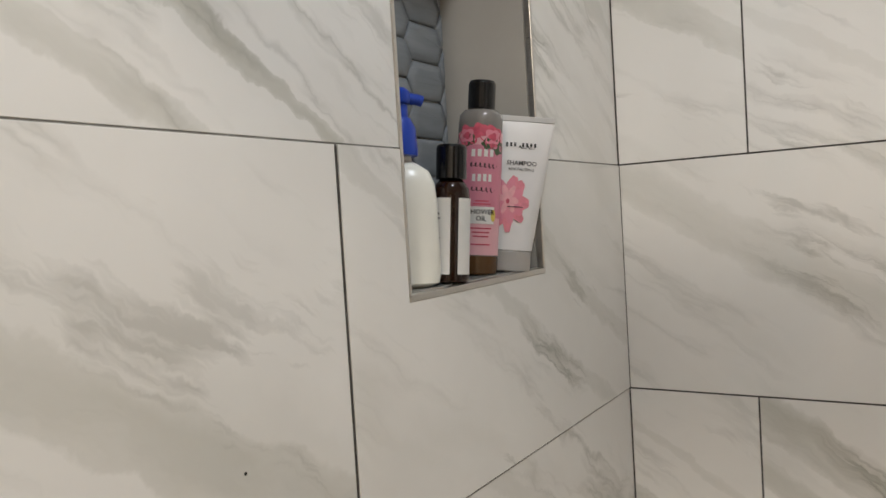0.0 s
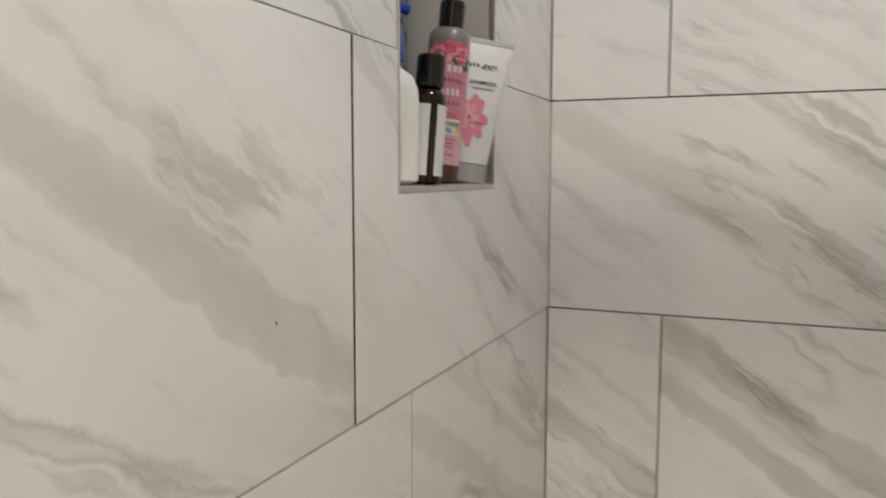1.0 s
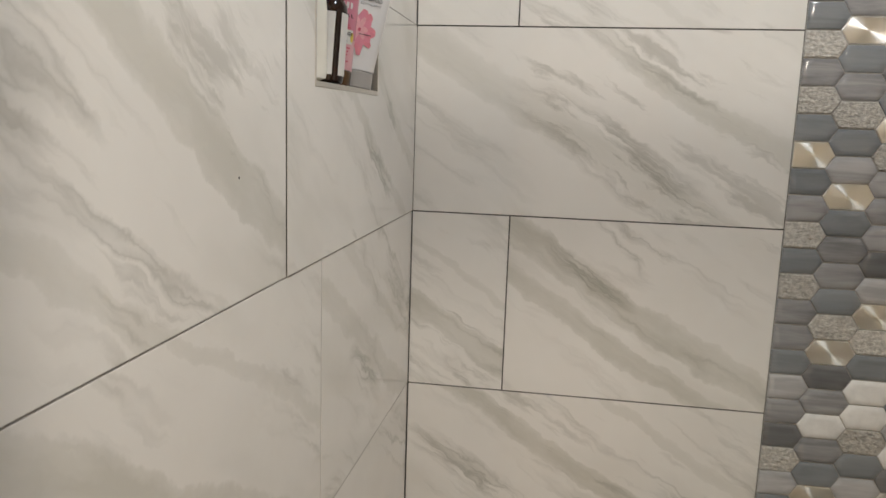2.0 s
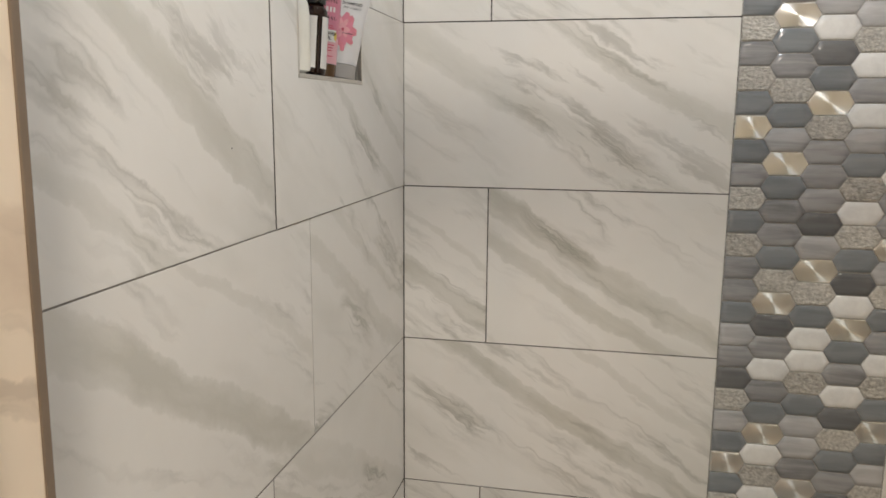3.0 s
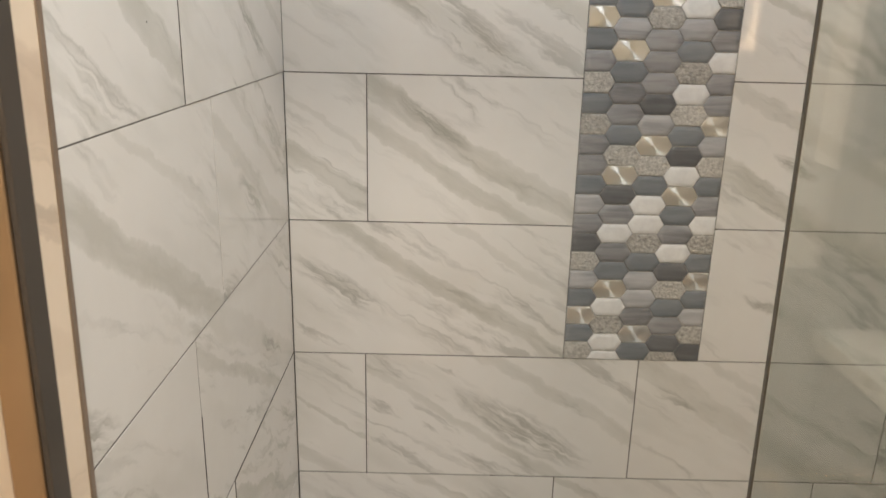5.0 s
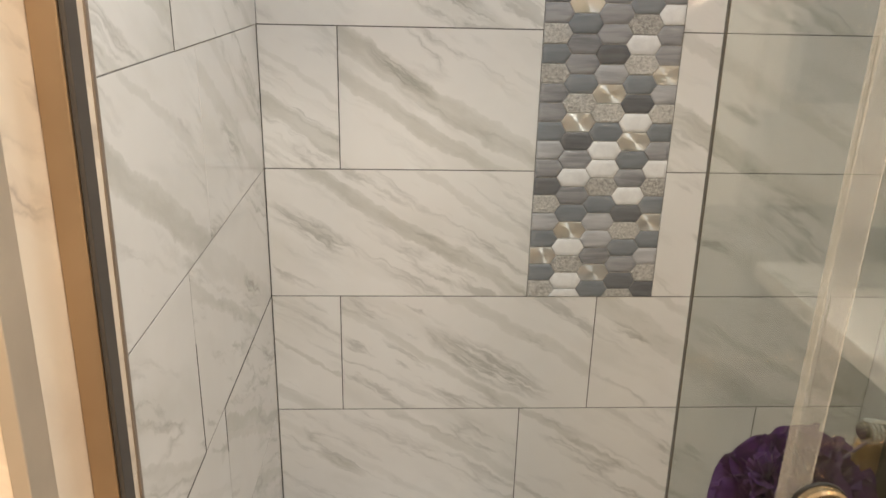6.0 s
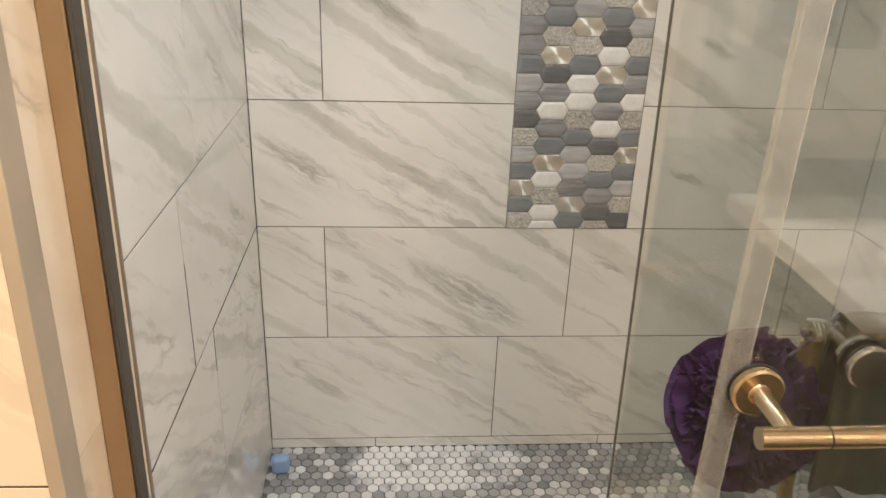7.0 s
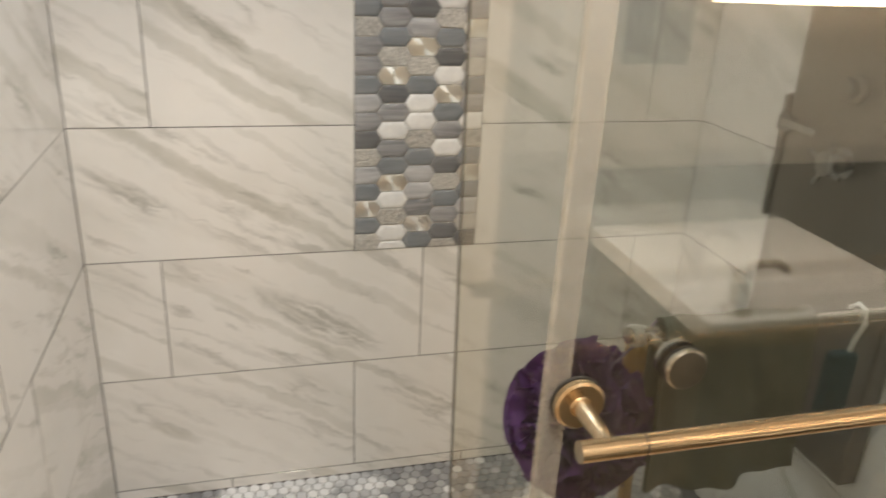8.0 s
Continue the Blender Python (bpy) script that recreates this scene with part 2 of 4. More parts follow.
def lathe(profile, steps=40, squash=1.0, bm=None, at=(0, 0, 0)):
    """A solid of revolution about z from (radius, height) pairs; squash flattens it along y."""
    bm = bm or bmesh.new()
    rings = []
    for r, z in profile:
        rings.append([bm.verts.new((at[0] + r * math.cos(2 * math.pi * k / steps), at[1] + squash * r * math.sin(2 * math.pi * k / steps), at[2] + z)) for k in range(steps)])
    for a, b in zip(rings, rings[1:]):
        for k in range(steps):
            bm.faces.new((a[k], a[(k + 1) % steps], b[(k + 1) % steps], b[k]))
    bm.faces.new(rings[0])
    bm.faces.new(rings[-1])
    return bm


def tube(points, radius, steps=12, bm=None):
    """A round bar along a line of points."""
    bm = bm or bmesh.new()
    pts = [Vector(p) for p in points]
    rings = []
    for k, p in enumerate(pts):
        d = (pts[min(k + 1, len(pts) - 1)] - pts[max(k - 1, 0)]).normalized()
        side = d.cross(Vector((0.03, 0.02, 1)) if abs(d.z) < 0.9 else Vector((1, 0.03, 0))).normalized()
        up = side.cross(d)
        rings.append([bm.verts.new(p + radius * (math.cos(2 * math.pi * j / steps) * side + math.sin(2 * math.pi * j / steps) * up)) for j in range(steps)])
    for a, b in zip(rings, rings[1:]):
        for j in range(steps):
            bm.faces.new((a[j], a[(j + 1) % steps], b[(j + 1) % steps], b[j]))
    bm.faces.new(rings[0])
    bm.faces.new(rings[-1])
    return bm


def clip(poly, x0, x1, z0, z1):
    """A polygon in (x, z), cut to a rectangle."""
    for axis, limit, sign in ((0, x0, 1), (0, x1, -1), (1, z0, 1), (1, z1, -1)):
        out = []
        for k, a in enumerate(poly):
            b = poly[(k + 1) % len(poly)]
            da, db = sign * (a[axis] - limit), sign * (b[axis] - limit)
            if da >= -1e-9:
                out.append(a)
            if (da > 1e-9 and db < -1e-9) or (da < -1e-9 and db > 1e-9):
                f = da / (da - db)
                out.append((a[0] + f * (b[0] - a[0]), a[1] + f * (b[1] - a[1])))
        poly = out
        if len(poly) < 3:
            return []
    res = [p for k, p in enumerate(poly) if math.dist(p, poly[k - 1]) > 1e-5]
    return res if len(res) > 2 else []


def slab(poly, thick, edge, dome=0.0, pillow=0.0):
    """A tile in the plane y = 0 facing -y: polygon in (x, z), eased front edge, dome lifts its middle into facets."""
    bm = bmesh.new()
    n = len(poly)
    area = sum(poly[k - 1][0] * poly[k][1] - poly[k][0] * poly[k - 1][1] for k in range(n))
    if area < 0:
        poly = poly[::-1]
    inner = []
    for k in range(n):
        p, a, b = Vector(poly[k]), Vector(poly[k - 1]), Vector(poly[(k + 1) % n])
        u, v = (p - a).normalized(), (b - p).normalized()
        nu, nv = Vector((-u.y, u.x)), Vector((-v.y, v.x))
        inner.append(p + (nu + nv) * edge / max(0.3, 1 + nu.dot(nv)))
    centre = sum((p for p in inner), Vector((0, 0))) / n
    front = [bm.verts.new((p.x, 0, p.y)) for p in inner]
    mid = [bm.verts.new((p[0], edge, p[1])) for p in poly]
    back = [bm.verts.new((p[0], thick, p[1])) for p in poly]
    for a, b in ((front, mid), (mid, back)):
        for k in range(n):
            bm.faces.new((a[k], a[(k + 1) % n], b[(k + 1) % n], b[k]))
    if dome:
        top = bm.verts.new((centre.x, -dome, centre.y))
        for k in range(n):
            bm.faces.new((front[k], front[(k + 1) % n], top))
    elif pillow:
        crown = [bm.verts.new((p.x + (centre.x - p.x) * 0.30, -pillow, p.y + (centre.y - p.y) * 0.42)) for p in inner]
        for k in range(n):
            bm.faces.new((front[k], front[(k + 1) % n], crown[(k + 1) % n], crown[k])).smooth = True
        bm.faces.new(crown).smooth = True
    else:
        bm.faces.new(front)
    bm.faces.new(back)
    return bm


rng = random.Random(7)
tile_meshes = {}


def lay_tile(parent, frame_m, u0, u1, z0, z1, notch=None, joint=0.0011, lift=0.0, name="tile", band=None, stone_mat=None, more=None):
    """One wall tile between u0..u1 along the wall and z0..z1; notch cuts a rectangle (u, u, z, z) out of an upper corner or edge."""
    u0, u1, z0, z1 = u0 + joint, u1 - joint, z0 + joint, z1 - joint
    cu, cz = (u0 + u1) / 2, (z0 + z1) / 2
    if notch:
        a, b, c, d = notch
        poly = [(u0, z0), (u1, z0), (u1, z1), (b, z1), (b, c), (a, c), (a, z1), (u0, z1)]
    else:
        poly = [(u0, z0), (u1, z0), (u1, z1), (u0, z1)]
    poly = [(p[0] - cu, p[1] - cz) for p in poly]
    key = tuple((round(p[0], 4), round(p[1], 4)) for p in poly)
    key = (key, stone_mat)
    if key not in tile_meshes:
        tile_meshes[key] = mesh(name, slab(poly, 0.009, 0.0002), stone_mat or MARBLE)
    ob = new(name, tile_meshes[key])
    ob.parent = parent
    at, wide, strong = band or (rng.uniform(-0.14, 0.14), rng.uniform(0.012, 0.04), rng.choice((0.25, 0.5, 0.8)))
    ob.color = (0.5 + at / 0.5, (wide - 0.004) / 0.06, strong, 1)
    two, knot = more or ((rng.uniform(-0.15, 0.15), rng.uniform(0.006, 0.02), rng.choice((0.2, 0.5))), (rng.uniform(-0.2, 0.2), rng.uniform(-0.06, 0.06), rng.choice((0.0, 0.06, 0.10))))
    ob["band_two"], ob["knot"] = two, knot
    ob.matrix_local = frame_m @ pose(cu, -lift - rng.uniform(0.0, 0.0004), cz, rng.uniform(-0.03, 0.03), 0, rng.uniform(-0.02, 0.02))
    return ob


# ---- the shell: walls, floors, ceiling ----
BACK = Matrix.Identity(4)                      # wall facing -y, u along x
NICHE_WALL = pose(0, 0, 0, 0, 0, 90)           # wall facing +x, u along y
RIGHT_WALL = pose(RIGHT, 0, 0, 0, 0, -90)      # wall facing -x, u along -y
FRONT = pose(0, NIB_OUT, 0)                    # outer face of the front wall
END = pose(NIB_X, 0, 0, 0, 0, 90)              # end of the front wall at the opening
DEEP = 0.0003                                  # joints lie this far behind the tile faces

wall_back = solid("wall_back", box((-0.15, DEEP, -0.05), (RIGHT + 0.15, 0.15, CEIL)), GROUT, "tiled shower wall of white marble-look porcelain with grey joints", "wall")
bm = box((-0.15, NICHE[1] + 0.008, -0.05), (-DEEP, DEEP, CEIL))
box((-0.15, NIB_IN, -0.05), (-DEEP, NICHE[0] - 0.008, CEIL), bm=bm)
box((-0.15, NICHE[0] - 0.008, -0.05), (-DEEP, NICHE[1] + 0.008, NICHE[2] - 0.008), bm=bm)
box((-0.15, NICHE[0] - 0.008, NICHE[3] + 0.008), (-DEEP, NICHE[1] + 0.008, CEIL), bm=bm)
box((-0.15, NICHE[0] - 0.008, NICHE[2] - 0.008), (-NICHE[4] - 0.012, NICHE[1] + 0.008, NICHE[3] + 0.008), bm=bm)
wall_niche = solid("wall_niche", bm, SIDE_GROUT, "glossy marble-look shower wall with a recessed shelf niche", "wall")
wall_right = solid("wall_right", box((RIGHT + DEEP, NIB_OUT, -0.05), (RIGHT + 0.15, DEEP, CEIL)), GROUT, "tiled shower wall that carries the shower panel", "wall")
wall_front = solid("wall_front", box((-1.2, NIB_OUT + DEEP, -0.05), (NIB_X - DEEP, NIB_IN - 0.0, CEIL)), GROUT, "end of the tiled partition beside the shower opening", "wall")
wall_mirror = solid("wall_mirror", box((0.92, MIRROR_WALL - 0.12, -0.05), (2.3, MIRROR_WALL, CEIL)), PLASTER, "plain painted wall behind the vanity", "wall")
wall_side = solid("wall_side", box((0.92, -3.3, -0.05), (1.04, MIRROR_WALL - 0.12, CEIL)), PLASTER, "plain painted wall return", "wall")
wall_end = solid("wall_end", box((-1.2, -3.42, -0.05), (1.04, -3.3, CEIL)), PLASTER, "plain painted wall at the far end of the room", "wall")
wall_hall = solid("wall_hall", box((-1.32, -3.42, -0.05), (-1.2, NIB_IN, CEIL)), PLASTER, "plain painted wall of the bathroom", "wall")
wall_east = solid("wall_east", box((2.3, MIRROR_WALL - 0.12, -0.05), (2.42, NIB_OUT, CEIL)), PLASTER, "plain painted wall of the bathroom", "wall")
wall_pier = solid("wall_pier", box((RIGHT + 0.15, NIB_OUT, -0.05), (2.42, NIB_OUT + 0.12, CEIL)), PLASTER, "plain painted wall beside the shower", "wall")
ceiling = solid("ceiling", box((-1.32, -3.42, CEIL), (2.42, 0.15, CEIL + 0.1)), CEILING, "flat white painted ceiling", "ceiling")
floor_room = solid("floor_room", box((-1.32, -3.42, -0.1), (2.42, NIB_OUT + 0.002, -0.01)), plain("floor_porcelain", (0.42, 0.34, 0.25), 0.3, grain=0.15, scale=6), "warm beige bathroom floor", "floor")

# where the main vein of the most visible tiles lies: offset across the vein, width, strength
BANDS = {(4, 0.0): (-0.035, 0.030, 0.45), (3, 0.17): (0.001, 0.027, 0.90), (3, 0.0): (-0.048, 0.022, 0.90), (2, 0.0): (0.020, 0.022, 0.85),
         (1, 0.16): (-0.060, 0.014, 0.60), (1, 0.0): (-0.120, 0.020, 0.50), (1, 0.77): (-0.030, 0.030, 0.60), (0, 0.0): (0.118, 0.016, 0.50), (0, 0.6): (-0.026, 0.008, 0.60),
         (5, 0.0): (0.030, 0.018, 0.60), (5, 0.17): (0.040, 0.020, 0.60)}
SIDE_BANDS = {(4, -1.09): (0.036, 0.026, 0.66), (4, -0.59): (-0.020, 0.012, 0.40), (3, -1.09): (0.010, 0.026, 0.80), (3, -0.48): (-0.02, 0.02, 0.45), (2, -1.09): (-0.03, 0.02, 0.25), (2, -0.62): (0.02, 0.03, 0.35)}
# a second band of the same tiles (place, width, strength), and the middle and length of their knot of dark veins
MORE = {(4, 0.0): ((0.119, 0.018, 0.50), (0.04, -0.055, 0.23)), (3, 0.17): ((-0.066, 0.020, 0.75), (-0.08, 0.06, 0.10)), (3, 0.0): ((0.040, 0.008, 0.40), (0.0, 0.1, 0.0)),
        (2, 0.0): ((0.148, 0.010, 0.40), (-0.20, 0.010, 0.13)), (1, 0.16): ((0.118, 0.018, 0.50), (0.05, -0.025, 0.20)), (1, 0.0): ((-0.010, 0.005, 0.70), (0.0, 0.0, 0.0)),
        (1, 0.77): ((0.060, 0.015, 0.40), (-0.2, 0.05, 0.08)), (0, 0.0): ((-0.05, 0.010, 0.20), (-0.15, 0.0, 0.08)), (0, 0.6): ((0.08, 0.010, 0.20), (0.1, 0.0, 0.0))}
SIDE_MORE = {(4, -1.09): ((-0.120, 0.012, 0.40), (-0.16, 0.06, 0.05)), (4, -0.59): ((0.080, 0.014, 0.45), (0.06, -0.07, 0.11)),
             (3, -1.09): ((0.130, 0.010, 0.35), (-0.18, -0.09, 0.13)), (3, -0.48): ((0.06, 0.012, 0.40), (-0.05, -0.03, 0.10))}
# back wall tiles, course by course
joints = {0: (0.603, 1.216), 1: (0.161, 0.774, 1.352), 2: (), 3: (0.168, 1.336), 4: (), 5: (0.168, 1.336), 6: ()}
for k in range(7):
    z0, z1 = J[k], (J[k + 1] if k < 6 else CEIL)
    z1 = min(z1, CEIL)
    cuts = [0.0009, *joints[k], RIGHT]
    for a, b in zip(cuts, cuts[1:]):
        if k < 2:
            spans = [(a, b)]
        else:
            spans = [(max(a, lo), min(b, hi)) for lo, hi in ((0.0009, BAND[0]), (BAND[1], RIGHT)) if min(b, hi) - max(a, lo) > 0.01]
        for lo, hi in spans:
            lay_tile(wall_back, BACK, lo, hi, z0, z1, band=BANDS.get((k, round(lo, 2))), more=MORE.get((k, round(lo, 2))))
for a, b in ((0.0, 0.282), (0.282, 0.906), (0.906, RIGHT)):
    lay_tile(wall_back, BACK, a, b, 0.0, J[0])
lay_tile(wall_back, BACK, 0.0, BAND[0], J[7], CEIL)
lay_tile(wall_back, BACK, BAND[1], RIGHT, J[7], CEIL)

# niche wall tiles, u is y
cut = {0: (-0.622,), 1: (-0.491,), 2: (-0.622,), 3: (-0.484,), 4: (-0.592,), 6: (-0.592,)}
for k, ys in cut.items():
    edges = [NIB_IN, *ys, 0.0]
    for a, b in zip(edges, edges[1:]):
        a += 0.0008 if (k == 4 and b == 0.0) else 0.0
        notch = (NICHE[0] - 0.001, NICHE[1] + 0.001, NICHE[2] - 0.001, 0) if k == 4 and b == 0.0 else None
        lay_tile(wall_niche, NICHE_WALL, a, b, J[k], J[k + 1], notch, (0.0017, 0.0017, 0.0017, 0.0011, 0.0008, 0.0008, 0.0011)[k], lift=0.0013 if (k == 4 and b == 0.0) else 0.0, band=SIDE_BANDS.get((k, round(a, 2))), more=SIDE_MORE.get((k, round(a, 2))))
lay_tile(wall_niche, NICHE_WALL, NIB_IN, NICHE[0], J[5], J[6], joint=0.0006, band=(-0.031, 0.010, 0.95), more=((-0.093, 0.012, 0.6), (0.0, -0.06, 0.08)))
# joints that were filled with darker grout
for y0, y1, z0, z1 in ((NIB_IN + 0.002, -0.6235, J[2] - 0.0011, J[2] + 0.0011), (-0.4895, -0.002, J[2] - 0.0011, J[2] + 0.0011), (-0.6232, -0.6209, J[2] + 0.0012, J[2] + 0.19), (-0.4921, -0.4899, J[2] - 0.09, J[2] - 0.0012)):
    part("grout_line", box((-0.0025, y0, z0), (0.0006, y1, z1)), GROUT, wall_niche)
part("grout_line", box((-0.0025, -0.5934, J[4] + 0.0016), (0.0010, -0.5914, J[5] - 0.0016)), GROUT, wall_niche)
lay_tile(wall_niche, NICHE_WALL, NICHE[1], 0.0, J[5], J[6])
lay_tile(wall_niche, NICHE_WALL, NIB_IN, -0.5, J[7], CEIL)
lay_tile(wall_niche, NICHE_WALL, -0.5, 0.0, J[7], CEIL)
lay_tile(wall_niche, NICHE_WALL, NIB_IN, 0.0, 0.0, J[0])

# right wall tiles, u is -y
for k in range(7):
    edges = [0.0, 0.50 if k % 2 else 0.33, 0.94 if k % 2 == 0 else 1.11, -NIB_OUT]
    for a, b in zip(edges, edges[1:]):
        lay_tile(wall_right, RIGHT_WALL, a, b, J[k] if k else 0.0, J[k + 1])
lay_tile(wall_right, RIGHT_WALL, 0.0, 0.6, J[7], CEIL)
lay_tile(wall_right, RIGHT_WALL, 0.6, -NIB_OUT, J[7], CEIL)

# end and outer face of the partition
for k in range(8):
    z0, z1 = (J[k] if k else 0.0), (J[k + 1] if k < 7 else CEIL)
    if k % 2 or k == 0:
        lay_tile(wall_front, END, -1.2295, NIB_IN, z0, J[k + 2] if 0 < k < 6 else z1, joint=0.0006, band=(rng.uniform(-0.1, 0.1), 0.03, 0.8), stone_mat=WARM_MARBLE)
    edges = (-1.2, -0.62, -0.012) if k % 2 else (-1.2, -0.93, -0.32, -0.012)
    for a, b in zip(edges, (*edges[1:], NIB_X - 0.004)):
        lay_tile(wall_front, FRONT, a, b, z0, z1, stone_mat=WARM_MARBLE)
    lay_tile(wall_front, pose(0, NIB_IN, 0, 0, 0, 180), -NIB_X, 0.0, z0, z1)

# ---- shower doors, channel and track ----
jamb = thing("door_channel", (NIB_X, -1.173, 0.0), "bronze metal wall channel with a dark seal strip", "door frame")
part("channel", box((0.0005, -0.008, 0.101), (0.0195, 0.013, 1.979), 0.0015), BRONZE, jamb)
part("seal_strip", box((0.0197, -0.0065, 0.101), (0.0235, 0.0125, 1.979), 0.001), DARK_SEAL, jamb, "dark rubber seal strip")
corner_trim = solid("trim_corner", box((NIB_X - 0.010, NIB_OUT - 0.002, 0.0), (NIB_X + 0.0015, -1.230, CEIL), 0.001), plain("corner_profile", (0.52, 0.45, 0.36), 0.38, 0.35, grain=0.08, scale=12), "satin metal corner trim on the partition edge", "trim")
curb = solid("curb", box((NIB_X + 0.001, NIB_OUT, -0.05), (RIGHT, NIB_IN, 0.085), 0.004), MARBLE, "low marble-look threshold under the shower doors", "curb")
inner_trim = solid("trim_inner", box((NIB_X - 0.010, NIB_IN - 0.0055, 0.0), (NIB_X + 0.0016, NIB_IN + 0.0015, CEIL), 0.001), plain("inner_profile", (0.30, 0.235, 0.18), 0.35, 0.5, grain=0.12, scale=12), "brownish metal corner trim on the inner partition edge", "trim")
track = thing("door_track", (0, 0, 0), "bronze rails above and below the sliding doors", "door track")
part("bottom_track", box((NIB_X + 0.002, -1.222, 0.0855), (RIGHT - 0.002, -1.118, 0.10), 0.002), BRONZE, track)
part("top_rail", box((NIB_X + 0.002, -1.222, 1.98), (RIGHT - 0.002, -1.118, 2.03), 0.003), BRONZE, track)


def glass_door(name, x0, x1, y, label, kind=GLASS):
    door = thing(name, (x0, y, 0.102), label, "shower door", "sliding shower doors")
    part("pane", box((0, -0.0024, 0), (x1 - x0, 0.0024, 1.876), 0.0005, 1), kind, door, "clear greenish safety glass")
    return door


inner_door = glass_door("sliding_door", 0.541, 1.29, DOOR_IN, "clear frameless sliding glass door with a towel bar inside")
inner_door.matrix_world = pose(0.548, DOOR_IN, 0.104, 0, -0.9, 0)
outer_door = glass_door("sliding_door", 0.582, 1.34, DOOR_OUT, "clear frameless sliding glass door with a champagne towel bar", OUTER_GLASS)
part("edge_strip", box((-0.0012, -0.0022, 0), (-0.0001, 0.0022, 1.876), 0.0003), GLASS_EDGE, inner_door, "dark polished glass edge")
part("edge_seal", box((-0.0030, -0.0038, 0), (0.0150, -0.0026, 1.876), 0.0004, 1), CLEAR_SEAL, outer_door, "clear plastic edge seal").visible_shadow = False
part("seal_bead", box((-0.0045, -0.0044, 0), (-0.0031, 0.0044, 1.876), 0.0005, 1), SEAL_LIP, outer_door, "rounded lip of the seal").visible_shadow = False
part("seal_bead", box((0.0151, -0.0036, 0), (0.0162, -0.0026, 1.876), 0.0003, 1), SEAL_LIP, outer_door, "rounded lip of the seal").visible_shadow = False

# the partition, its channel and the doors stand a little out of plumb
LEAN = Matrix.Translation((NIB_X, 0, 1.1)) @ pose(0, 0, 0, 0, 0.85, 0) @ Matrix.Translation((-NIB_X, 0, -1.1))
for ob in (wall_front, jamb, corner_trim, inner_trim):
    ob.matrix_world = LEAN @ ob.matrix_world
outer_door.matrix_world = pose(0.585, DOOR_OUT, 0.104, 0, 0.4, 0)

# ---- lamps' fittings and the vanity seen in reflections ----
def downlight(at, colour, strength):
    lamp = thing("downlight", at, "round recessed ceiling downlight, switched on", "ceiling light", "ceiling downlights")
    part("rim", lathe([(0.060, -0.006), (0.095, -0.006), (0.100, 0.0), (0.060, 0.0)], 40), CEILING, lamp)
    part("diffuser", lathe([(0.058, -0.004), (0.058, -0.001)], 40), glow("lit_diffuser", colour, strength), lamp, "lit white diffuser")


downlight((0.45, -0.74, CEIL), (1.0, 0.985, 0.99), 4)
downlight((0.56, -1.86, CEIL), (1.0, 0.96, 0.92), 6)
downlight((-0.35, -2.10, CEIL), (1.0, 0.66, 0.36), 5)

led = thing("lit_mirror", (1.28, MIRROR_WALL, 1.27), "wall mirror with a glowing warm light border", "mirror")
W, H, B = 0.473, 0.75, 0.018
mirror_glass = part("mirror_glass", box((0.0, 0.001, 0), (W, 0.022, H), 0.001), Mat("mirror", (0.9, 0.9, 0.9), 0.02, 1.0).m, led)
LED = glow("led_border", (1.0, 0.70, 0.44), 16)
for lo, hi in (((0, 0.0225, 0), (W, 0.026, B)), ((0, 0.0225, H - B), (W, 0.026, H)), ((0, 0.0225, B + 0.0005), (B, 0.026, H - B - 0.0005)), ((W - B, 0.0225, B + 0.0005), (W, 0.026, H - B - 0.0005))):
    part("light_border", box(lo, hi), LED, mirror_glass, "glowing warm border strip")
solid("wainscot", box((0.921, MIRROR_WALL, -0.009), (2.299, MIRROR_WALL + 0.012, 0.925), 0.002), plain("wainscot_tile", (0.20, 0.21, 0.20), 0.35, grain=0.12, scale=7), "dull grey tiled wainscot on the lower vanity wall", "wainscot")
cabinet = thing("wall_cabinet", (1.03, MIRROR_WALL, 1.135), "small wall cabinet with a white frame and grey door", "cabinet")
part("case", box((0, 0.001, 0), (0.185, 0.10, 0.55), 0.003), plain("white_lacquer", (0.80, 0.79, 0.76), 0.35), cabinet)
part("door", box((0.025, 0.1005, 0.025), (0.160, 0.108, 0.525), 0.002), plain("grey_glass", (0.24, 0.27, 0.29), 0.15), cabinet, "grey glass door")
vanity = thing("vanity", (1.08, MIRROR_WALL + 0.013, -0.01), "bathroom vanity with a white marble top", "vanity")
part("cabinet", box((0.02, 0.0, 0.0), (0.46, 0.44, 0.775), 0.003), plain("vanity_paint", (0.13, 0.12, 0.10), 0.5), vanity)
part("counter", box((0.0, 0.0, 0.770), (0.48, 0.465, 0.81), 0.004), plain("white_quartz", (0.86, 0.85, 0.83), 0.2, grain=0.03), vanity, "white marble counter")
faucet = thing("faucet", (1.15, -1.71, 0.8), "small chrome basin faucet on the vanity", "faucet")
part("base", lathe([(0.026, 0.0), (0.026, 0.006), (0.018, 0.012), (0.016, 0.07), (0.012, 0.075)], 28), CHROME, faucet, smooth=True)
part("spout", tube([(0, 0, 0.06), (0.02, 0.0, 0.085), (0.06, 0.0, 0.085), (0.085, 0.0, 0.07)], 0.009), CHROME, faucet, smooth=True)

